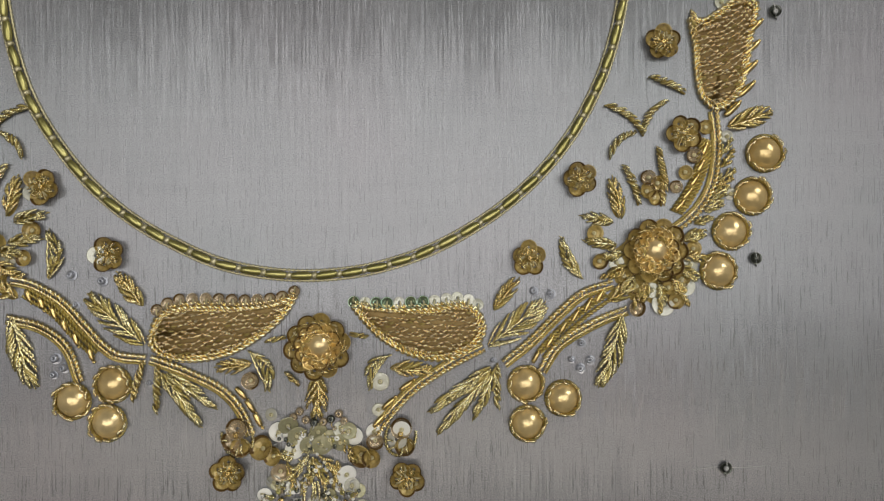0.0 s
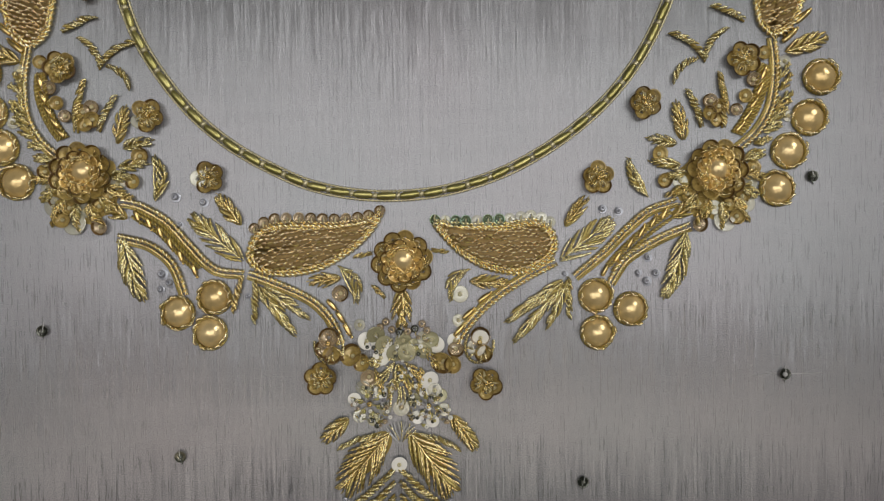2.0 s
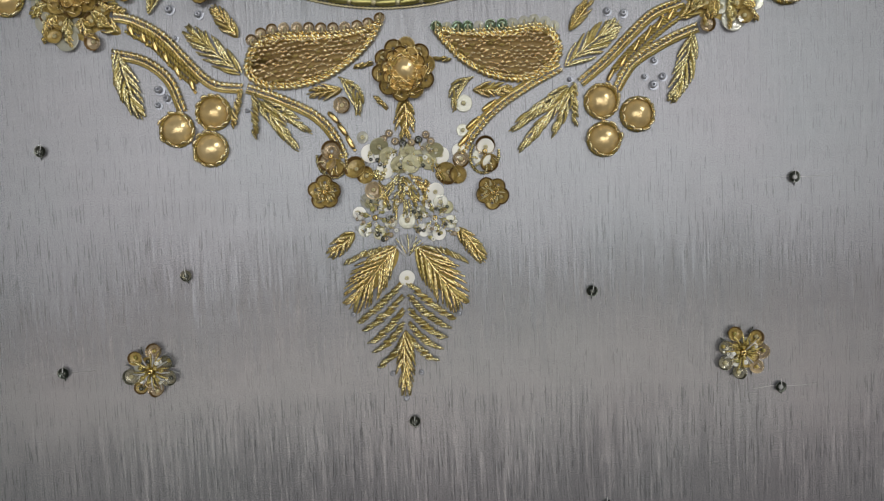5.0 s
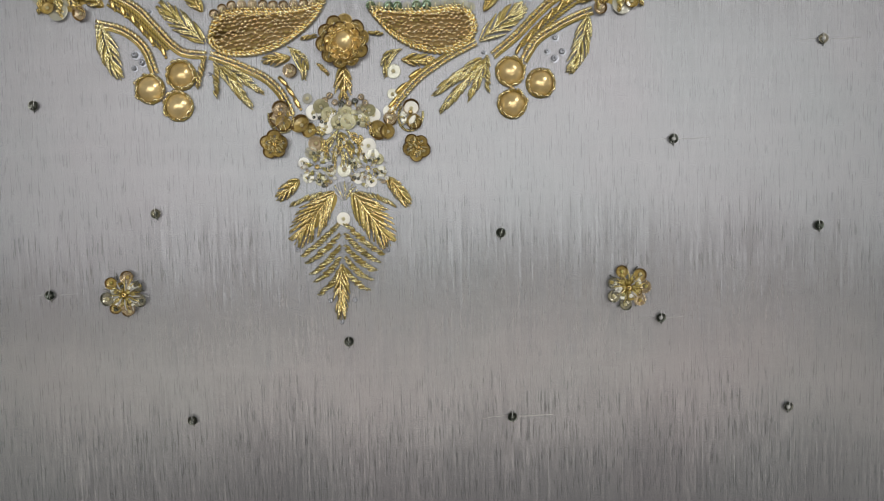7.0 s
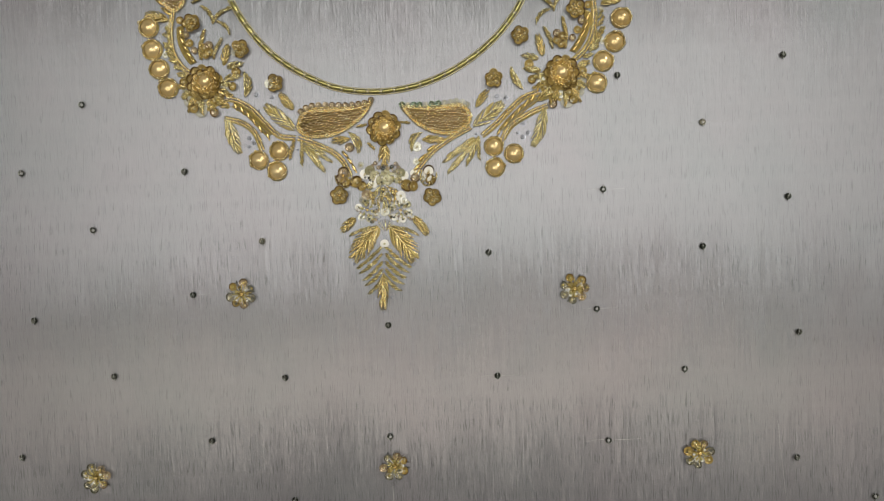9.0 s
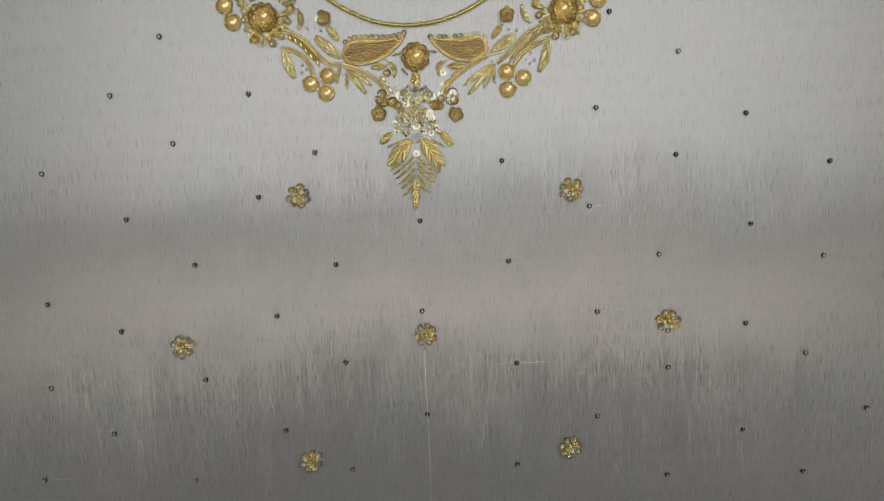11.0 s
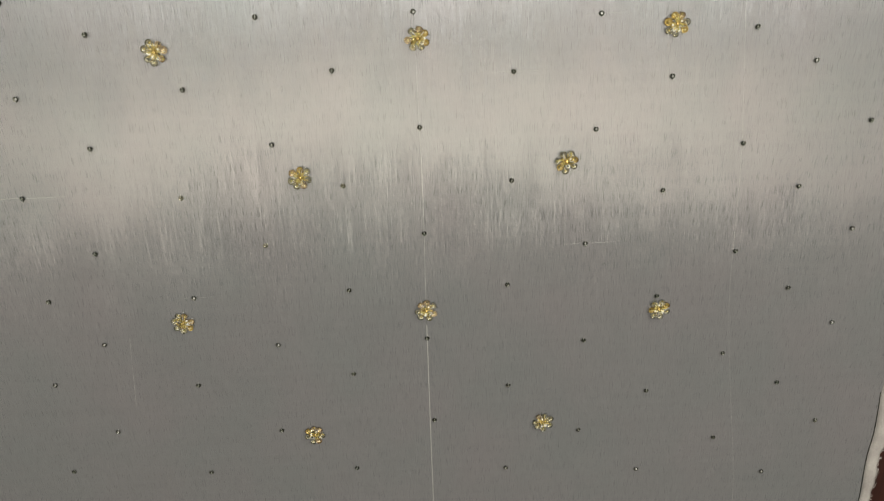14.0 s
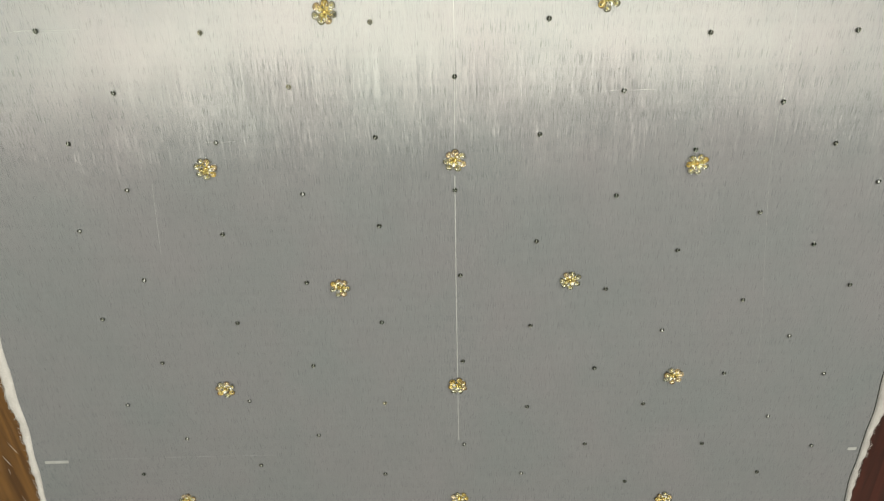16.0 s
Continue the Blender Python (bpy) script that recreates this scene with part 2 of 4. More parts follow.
def smooth_line(points, step):
    """Catmull-Rom through the given points, sampled about every step."""
    pts = [Vector(p) if len(p) == 3 else Vector((*p, 0)) for p in points]
    pts = [2 * pts[0] - pts[1]] + pts + [2 * pts[-1] - pts[-2]]
    out = []
    for a, b, c, d in zip(pts, pts[1:], pts[2:], pts[3:]):
        n = max(2, int((c - b).length / step))
        for i in range(n):
            t = i / n
            out.append(0.5 * (2 * b + (c - a) * t + (2 * a - 5 * b + 4 * c - d) * t * t + (3 * b - a - 3 * c + d) * t ** 3))
    out.append(pts[-2])
    return out


def tube(name, points, r, step=0.45, sides=8, pitch=1.15, twist=0.36, taper=0.0, z=None, strands=2):
    """A cord along a curve; twist raises two strands that wind with the pitch."""
    line = smooth_line(points, step)
    verts, faces, run = [], [], 0.0
    n = len(line)
    for i, p in enumerate(line):
        d = (line[min(i + 1, n - 1)] - line[max(i - 1, 0)])
        d = d.normalized() if d.length else Vector((1, 0, 0))
        side = Vector((-d.y, d.x, 0)).normalized() if abs(d.z) < 0.99 else Vector((0, 1, 0))
        up = d.cross(side)
        if i:
            run += (p - line[i - 1]).length
        s = i / (n - 1)
        rr = r * (1 - taper * abs(2 * s - 1) ** 2.5)
        lift = r * 0.9 if z is None else z
        for k in range(sides):
            a = 2 * math.pi * k / sides
            q = rr * (1 + twist * math.cos(strands * a - 2 * math.pi * run / pitch))
            verts.append(tuple(p + Vector((0, 0, lift)) + q * (math.cos(a) * side + math.sin(a) * up)))
    for i in range(n - 1):
        for k in range(sides):
            j = (k + 1) % sides
            faces.append((i * sides + k, i * sides + j, (i + 1) * sides + j, (i + 1) * sides + k))
    faces += [tuple(range(sides))[::-1], tuple(range((n - 1) * sides, n * sides))]
    return mesh_of(name, verts, faces)


def rope(name, points, r, plies=2, lay=3.5, taper=0.2):
    """A laid rope: plies wound round each other along a curve."""
    step = 0.26
    line = smooth_line(points, step)
    n, sides, verts, faces = len(line), 6, [], []
    thin, swing = 0.56 * r, 0.5 * r
    run, turns = 0.0, []
    for i, p in enumerate(line):
        run += (p - line[i - 1]).length if i else 0.0
        turns.append(2 * math.pi * run / (lay * r))
    for ply in range(plies):
        base = len(verts)
        for i, p in enumerate(line):
            d = (line[min(i + 1, n - 1)] - line[max(i - 1, 0)]).normalized()
            side = Vector((-d.y, d.x, 0)).normalized()
            up = d.cross(side)
            k = 1 - taper * abs(2 * i / (n - 1) - 1) ** 6
            a = turns[i] + 2 * math.pi * ply / plies
            mid = p + Vector((0, 0, r * 0.85)) + k * swing * (math.cos(a) * side + math.sin(a) * up)
            for q in range(sides):
                b = 2 * math.pi * q / sides
                verts.append(tuple(mid + k * thin * (math.cos(b) * side + math.sin(b) * up)))
        for i in range(n - 1):
            for q in range(sides):
                w = (q + 1) % sides
                faces.append((base + i * sides + q, base + i * sides + w, base + (i + 1) * sides + w, base + (i + 1) * sides + q))
        faces += [tuple(range(base, base + sides))[::-1], tuple(range(base + (n - 1) * sides, base + n * sides))]
    return mesh_of(name, verts, faces)


def box_mesh(name, x0, y0, z0, x1, y1, z1, bevel=0.0):
    bm = bmesh.new()
    bmesh.ops.create_cube(bm, size=1)
    for v in bm.verts:
        v.co = Vector(((x0, x1)[v.co.x > 0], (y0, y1)[v.co.y > 0], (z0, z1)[v.co.z > 0])) * MM
    if bevel:
        bmesh.ops.bevel(bm, geom=bm.edges[:], offset=bevel * MM, segments=2, affect="EDGES")
    me = bpy.data.meshes.new(name)
    bm.to_mesh(me)
    bm.free()
    return me


# shared pieces
SEQUIN = lathe("sequin", [(0.16, 0.02), (0.5, 0.05), (0.82, 0.2), (0.98, 0.56), (1.0, 0.5), (0.86, 0.1), (0.52, -0.03), (0.16, -0.06)], 22)
FLAT_SEQUIN = lathe("flat_sequin", [(0.24, 0.02), (0.28, 0.06), (0.55, 0.08), (0.94, 0.06), (1.0, 0.02), (0.94, 0.0), (0.24, 0.0)], 26, True, 0, 0, False)


def petal_mesh(name, body, rim):
    """A cupped sequin; edge-on darkness is painted onto its standing rim's outward half."""
    me = lathe(name, [(0.16, 0.02), (0.5, 0.05), (0.80, 0.18), (0.92, 0.38), (0.98, 0.54), (1.0, 0.48), (0.86, 0.1), (0.52, -0.03), (0.16, -0.06)], 22)
    me.materials.append(body)
    me.materials.append(rim)
    for f in me.polygons:
        f.material_index = 1 if f.index % 9 in (2, 3, 4, 5) and (f.index // 9 < 5 or f.index // 9 > 16) else 0
    return me


PETALS = {AMBER: petal_mesh("amber_petal", AMBER, RIM_SHADE), INNER: petal_mesh("pale_petal", INNER, RIM_SHADE), MAUVE: petal_mesh("mauve_petal", MAUVE, RIM_SHADE), FERN: petal_mesh("olive_petal", FERN, SMOKE)}
BEAD = lathe("bead", [(0.3, 0.75), (0.75, 0.62), (1.0, 0.0), (0.75, -0.62), (0.3, -0.75)], 10)
COIL = [tube("coil_stitch", [(0, 0, 0), (2.5, 0, 0.6), (5, 0, 0)], 0.33, 0.15, 8, p, 0.36, 0.5) for p in (0.75, 0.85, 0.95)]


def bugle_mesh():
    rings = [(-1.9, 0.35), (-1.8, 0.66), (-1.5, 0.82), (-0.7, 1.0), (0.7, 1.0), (1.5, 0.82), (1.8, 0.66), (1.9, 0.35)]
    verts, faces, k = [], [], 8
    for x, r in rings:
        verts += [(x, r * math.cos(2 * math.pi * i / k), r * math.sin(2 * math.pi * i / k)) for i in range(k)]
    for a in range(len(rings) - 1):
        for i in range(k):
            j = (i + 1) % k
            faces.append((a * k + i, a * k + j, (a + 1) * k + j, (a + 1) * k + i))
    faces += [tuple(range(k))[::-1], tuple(range((len(rings) - 1) * k, len(rings) * k))]
    return mesh_of("bugle", verts, faces)


BUGLE = bugle_mesh()
rng = random.Random(11)


def stitch(parent, x0, y0, x1, y1, z=0.0, fat=1.0, mat=GOLD, name="stitch"):
    """One metal coil stitch from one place of the parent to another."""
    d = math.hypot(x1 - x0, y1 - y0)
    return part(name, rng.choice(COIL), mat, parent, (x0, y0, z + 0.36 * fat), (rng.uniform(-40, 40), 0, math.degrees(math.atan2(y1 - y0, x1 - x0))),
                (d / 5, fat, fat))


def bead(parent, x, y, r, mat, z=None, tilt=0.0, name="bead"):
    return part(name, BEAD, mat, parent, (x, y, r * 0.7 if z is None else z), (tilt, rng.uniform(-12, 12), rng.uniform(0, 90)), (r, r, r))


def sequin(parent, x, y, r, mat, z=0.3, tilt=0.0, way=0.0, flat=False, name="sequin"):
    rimmed = mat in PETALS and (mat == FERN or rng.random() < 0.7)
    me = FLAT_SEQUIN if flat or mat in (CLEAR, WHITE_GLINT, MOSS) else PETALS[mat] if rimmed else SEQUIN
    m = Euler((0, radians(tilt), radians(way)), "XYZ")
    return part(name, me, mat, parent, (x, y, z), [math.degrees(a) for a in m], (r, r, r))


# ---- room ----
def slab(name, x0, y0, z0, x1, y1, z1, mat, label, category):
    ob = new(name, box_mesh(name, x0, y0, z0, x1, y1, z1))
    ob.data.materials.append(mat)
    return tagged(ob, label, category, "", "structure")


slab("floor", -2100, -2600, -860, 2100, 2600, -760, DARKFLOOR, "dark tiled floor under the work table", "floor")
slab("ceiling", -2100, -2600, 1900, 2100, 2600, 2000, PLASTER, "plain plastered ceiling of the workroom", "ceiling")
slab("wall_east", 2000, -2500, -760, 2100, 2500, 1900, PLASTER, "plain plastered workroom wall", "wall")
slab("wall_west", -2100, -2500, -760, -2000, 2500, 1900, PLASTER, "plain plastered workroom wall", "wall")
slab("wall_north", -2100, 2500, -760, 2100, 2600, 1900, PLASTER, "plain plastered workroom wall", "wall")
slab("wall_south", -2100, -2600, -760, 2100, -2500, 1900, PLASTER, "plain plastered workroom wall", "wall")

# ---- work table ----
table = thing("work_table", 0, -150, "scratched brown wooden work table under the cloth", "table", z=-760)
for k, (x0, x1, mat) in enumerate(((-620, -356, OAK), (-352, -118, OAK), (-114, 116, OAK), (120, 338, OAK), (342, 600, DARK_WOOD))):
    part("board", box_mesh("board", x0, -720, 728, x1, 720, 758.6, 1.5), mat, table, label="dark red brown board" if mat == DARK_WOOD else "golden brown board")
for x in (-560, 540):
    for y in (-660, 660):
        part("leg", box_mesh("leg", x - 30, y - 30, 0, x + 30, y + 30, 728, 3), OAK, table)
for y in (-660, 660):
    part("rail", box_mesh("rail", -530, y - 14, 640, 510, y + 14, 728, 2), OAK, table)
for k in range(26):
    x, y = rng.uniform(-470, -404), rng.uniform(-660, -430)
    part("scratch", tube("scratch", [(x, y), (x + rng.uniform(-3, 6), y - rng.uniform(6, 26))], 0.22, 3, 4, 2, 0, 0.8, 0), SILVER, table, (0, 150, 758.6),
         label="pale scratch in the varnish")


# ---- cloth ----
def edge_x(side, y):
    """The raw edges of the cloth wander a little."""
    wob = 0.9 * math.sin(y / 23.0) + 0.6 * math.sin(y / 9.5 + 1.3)
    return (-378 + (y + 436) * (0.085 if y < -436 else 0.01) + wob) if side < 0 else (370.5 - (y + 560) * 0.02 + wob)


def cloth_mesh():
    nx, ny, verts, faces = 90, 150, [], []
    for layer in (0.0, -0.6):
        for j in range(ny + 1):
            y = 420 - j * 1130 / ny
            for i in range(nx + 1):
                a, b = edge_x(-1, y), edge_x(1, y)
                verts.append((a + (b - a) * i / nx, y, layer))
    w = nx + 1
    base = w * (ny + 1)
    for j in range(ny):
        for i in range(nx):
            a = j * w + i
            faces.append((a, a + w, a + w + 1, a + 1))
            faces.append((base + a, base + a + 1, base + a + w + 1, base + a + w))
    rim = [i for i in range(w)] + [j * w + nx for j in range(1, ny + 1)] + [ny * w + i for i in range(nx - 1, -1, -1)] + [j * w for j in range(ny - 1, 0, -1)]
    for a, b in zip(rim, rim[1:] + rim[:1]):
        faces.append((a, b, base + b, base + a))
    return mesh_of("silk", verts, faces, False)


cloth = thing("cloth_panel", 0, 0, "silver grey silk panel with gold embroidery, laid flat", "fabric")
part("silk", cloth_mesh(), SILK, cloth)


def edge_w(side, y):
    """Width of the frayed strip beyond the raw edge."""
    return min(12.0, max(5.0, 9.8 + (y + 480) * 0.034)) + 0.6 * math.sin(y / 17.0 + side) + 0.7 * math.sin(y / 6.3) + 0.5 * math.sin(y / 2.1 + side)


def selvage_mesh(side):
    verts, faces, ys = [], [], [420 - k * 2 for k in range(566)]
    for k, y in enumerate(ys):
        a = edge_x(side, y)
        w = edge_w(side, y)
        lift = 0.5 + 0.5 * math.sin(y / 21.0 + 2 * side)
        for f, z in ((-0.06, 0.15), (0.3, 0.8 + lift), (0.75, 0.5 + lift * 0.6), (1.0, -0.4), (0.95, -1.2), (0.3, -1.3), (-0.06, -1.0)):
            verts.append((a + side * f * w, y, z))
    for k in range(len(ys) - 1):
        for p in range(7):
            q = (p + 1) % 7
            f = (k * 7 + p, k * 7 + q, k * 7 + 7 + q, k * 7 + 7 + p)
            faces.append(f if side < 0 else f[::-1])
    return mesh_of("selvage", verts, faces)


for side in (-1, 1):
    strip = part("selvage", selvage_mesh(side), WHITE, cloth, label="frayed white raw edge")
    for k in range(90):
        y = rng.uniform(-640, -400)
        x, out = edge_x(side, y) + side * edge_w(side, y) * 0.9, rng.uniform(1.2, 3.4)
        slip = rng.uniform(-2.5, 2.5)
        part("loose_thread", tube("loose_thread", [(x, y, 0.1), (x + side * out * 0.5, y + slip * 0.3, 0.3), (x + side * out, y + slip, -0.8)], 0.17, 0.8, 5, 2, 0, 0.5, 0), WHITE, strip)
# dark running line inside the raw edge
part("edge_line", tube("edge_line", [(edge_x(1, y) - 1.4, y, 0) for y in range(-380, -700, -20)], 0.45, 4, 5, 2, 0, 0, 0.1), SMOKE, cloth, label="dark line along the raw edge")


def crease(points, w, h):
    """A pressed fold that stands up from the cloth as a low ridge."""
    line = smooth_line(points, 6)
    verts, faces = [], []
    for p in line:
        verts += [(p.x - w, p.y, -0.05), (p.x - 0.25 * w, p.y, h), (p.x + 0.25 * w, p.y, h), (p.x + w, p.y, -0.05)]
    for k in range(len(line) - 1):
        for q in range(3):
            faces.append((k * 4 + q, k * 4 + 4 + q, k * 4 + 5 + q, k * 4 + 1 + q))
    # paler than the silk, to paint the light that the fold catches
    part("crease", mesh_of("crease", verts, faces), SILVER, cloth, label="pressed fold line, its caught light painted pale")


crease([(1.5, -102), (2.2, -200), (1.2, -279)], 0.18, 0.06)
crease([(1.0, -300), (0.4, -400), (0.2, -488)], 0.36, 0.2)
crease([(0.1, -506), (0.0, -560)], 0.36, 0.2)
crease([(217, -70), (227, -180), (231, -285), (240, -360), (252, -440), (258, -500)], 0.12, 0.03)
crease([(-222, -300), (-228, -360)], 0.16, 0.06)
for x, y, w in ((-371, -576, 11), (362, -583, 4)):
    part("chalk_mark", box_mesh("chalk_mark", x - w, y - 1.7, -0.1, x + w, y + 1.7, 0.06, 0.02), SILVER, cloth, label="white tacking mark")
part("chalk_line", tube("chalk_line", [(-356, -574), (-300, -573.6), (-240, -573.4), (-170, -573.6)], 0.1, 20, 5, 2, 0, 0, 0.0), SILK, cloth, label="faint ruled line")


# ---- embroidery: kinds of things ----
def leaf(p, q, width, mat=GOLD, pad=True, n=None, name="embroidered_leaf", label="", bend=0.0):
    """A leaf of slanting metal coil stitches on a padded bed, from its base p to its tip q."""
    length, way = math.hypot(q[0] - p[0], q[1] - p[1]), math.degrees(math.atan2(q[1] - p[1], q[0] - p[0]))
    ob = thing(name, p[0], p[1], label or ("raised gold coil leaf sewn on silver silk" if mat == GOLD else "green gold coil feather leaf sewn on silver silk"),
               "leaf motif", "embroidered leaves", rz=way)
    h = width / 2

    def half(s):
        return h * math.sin(math.pi * min(1, max(0, s)) ** 0.75) ** 0.8 if 0 < s < 1 else 0.0

    def mid(s):
        return bend * 4 * s * (1 - s)

    if pad:
        verts, faces, m = [], [], 12
        for i in range(m + 1):
            s = i / m
            w = half(s) * 0.7
            for f, z in ((-1, -0.05), (-0.5, 0.42), (0, 0.55), (0.5, 0.42), (1, -0.05)):
                verts.append((s * length * 0.9, mid(s) + f * w, z * min(1, w / 1.2)))
        for i in range(m):
            faces += [(i * 5 + k, i * 5 + 5 + k, i * 5 + 6 + k, i * 5 + 1 + k) for k in range(4)]
        part("padding", mesh_of("padding", verts, faces), PADDING, ob)
    n = n or max(4, round(length / 1.5))
    for side in (-1, 1):
        for i in range(n):
            s0 = (i + (0.25 if side > 0 else 0.0)) / n * 0.86
            s1 = min(1.02, s0 + 0.16 + h * 0.85 / length + rng.uniform(-0.02, 0.03))
            stitch(ob, s0 * length, mid(s0) + side * 0.12, s1 * length, mid(s1) + side * (half((s0 + s1) / 2) * rng.uniform(0.85, 1.0)), 0.25 if pad else 0, rng.uniform(1.05, 1.35), HUSK if rng.random() < 0.2 else mat)
    if length > 7:
        stitch(ob, 0.97 * length, 0, length + 1.1, rng.uniform(-0.4, 0.4), 0, 0.5, HUSK, "tail")
    stitch(ob, 0.05 * length, mid(0.05), 0.97 * length, mid(0.97), 0.45 if pad else 0.15, 1.0, mat, "rib")
    return ob


def blade(p, q, mat=GOLD, fat=1.5, bend=0.0, name="narrow_leaf"):
    """A narrow blade: thick coils laid slantwise over a padded strip, like a twisted cord."""
    length, way = math.hypot(q[0] - p[0], q[1] - p[1]), math.degrees(math.atan2(q[1] - p[1], q[0] - p[0]))
    ob = thing(name, p[0], p[1], "narrow twisted gold blade sewn on silver silk", "leaf motif", "narrow leaves", rz=way)
    part("padding", tube("padding", [(0, 0), (length * 0.3, bend * 0.84), (length * 0.7, bend * 0.84), (length * 0.96, 0)], 0.36 * fat, 0.6, 8, 1.3, 0.0, 0.6), PADDING, ob)
    n = max(4, round(length / 1.05))
    lean = 1 if bend <= 0 else -1
    for i in range(n):
        s = i / n * 0.9
        t = min(1.02, s + 2.4 / length)
        w = 0.62 * fat * (0.45 + 0.55 * math.sin(math.pi * min(1, s + 0.12)))
        stitch(ob, s * length, bend * 4 * s * (1 - s) - lean * w, t * length, bend * 4 * t * (1 - t) + lean * w * rng.uniform(0.7, 1.0), 0.2 * fat, rng.uniform(0.95, 1.2), HUSK if rng.random() < 0.15 else mat)
    return ob


def stem(points, r=0.58, label="twisted gold rope stem couched on silver silk", mat=ROPE, side=-1):
    """A finely twisted rope with two thinner cords laid along one side."""
    p = points[0]
    ob = thing("rope_stem", p[0], p[1], label, "stem", "rope stems")
    line = smooth_line(points, 3)
    for off, k, m in ((0.0, 1.45, mat), (side * 1.45, 1.0, mat), (side * 2.2, 0.85, HUSK)):
        path = []
        for i, q in enumerate(line):
            d = (line[min(i + 1, len(line) - 1)] - line[max(i - 1, 0)]).normalized()
            path.append((q.x - d.y * off - p[0], q.y + d.x * off - p[1]))
        part("cord", rope("cord", path, r * k), m, ob)
    return ob


def bugle_bead(x, y, way, long=3.8, r=0.75, mat=BRIGHT):
    ob = thing("bugle_bead", x, y, "short gold bugle bead sewn beside a stem", "bead", "bugle beads along stems", rz=way)
    part("tube", BUGLE, mat, ob, (0, 0, r), (rng.uniform(0, 40), 0, 0), (long / 3.8, r, r))
    bead(ob, long / 2 + 0.5, 0, 0.55, mat)
    return ob


def tangle(parent, reach, count, z):
    """Short coils thrown over each other round the middle of a flower."""
    for k in range(count):
        a, q, w = rng.uniform(0, 2 * math.pi), reach * math.sqrt(rng.random()), rng.uniform(0, math.pi)
        x, y, h = q * math.cos(a), q * math.sin(a), rng.uniform(0.5, 0.95)
        stitch(parent, x - h * math.cos(w), y - h * math.sin(w), x + h * math.cos(w), y + h * math.sin(w), z + rng.uniform(-0.2, 0.4), rng.uniform(0.6, 0.85), rng.choice((LIME, PALE, GOLD, HUSK, ROPE)), "knot")


def small_flower(x, y, rz, odd=None, r=5.7):
    """Five cupped amber sequins round a bead, tied down by gold threads."""
    ob = thing("sequin_flower", x, y, "five petal amber sequin flower with gold bead centre" if odd is None else "five petal amber sequin flower with one clear petal", "flower motif", "five petal flowers", rz=rz)
    for k in range(5):
        a = 2 * math.pi * k / 5 + rng.uniform(-0.08, 0.08)
        c, s = math.cos(a), math.sin(a)
        sequin(ob, 0.54 * r * c, 0.54 * r * s, rng.uniform(0.43, 0.49) * r, CLEAR if k == odd else AMBER, 1.05 + 0.3 * (k % 2), -rng.uniform(4, 26), math.degrees(a), name="petal")
        stitch(ob, 0.6 * c, 0.6 * s, 0.52 * r * c, 0.52 * r * s, 1.35, 0.7, GOLD, "thread")
        for d in (-0.45, -0.15, 0.2, 0.5):
            u, v = rng.uniform(0.15, 0.35) * r, rng.uniform(0.42, 0.72) * r
            stitch(ob, u * math.cos(a + d), u * math.sin(a + d), v * math.cos(a + 0.7 * d), v * math.sin(a + 0.7 * d), 1.5, 0.5, rng.choice((LIME, PALE, GOLD)), "thread")
    part("base", lathe("base", [(0.05, 1.3), (2.4, 0.9), (2.7, 0.0), (0.05, 0.0)], 10, False), INNER, ob)
    bead(ob, 0.2, -0.1, 0.85, BRIGHT, 2.1)
    tangle(ob, 0.55 * r, 16, 1.9)
    return ob


STONE = lathe("stone", [(0.03, 3.1), (1.1, 3.0), (2.3, 2.55), (3.3, 1.8), (4.0, 1.0), (4.5, 0.45), (4.7, 0.0), (0.03, -0.05)], 30, False, 0.012, 15)


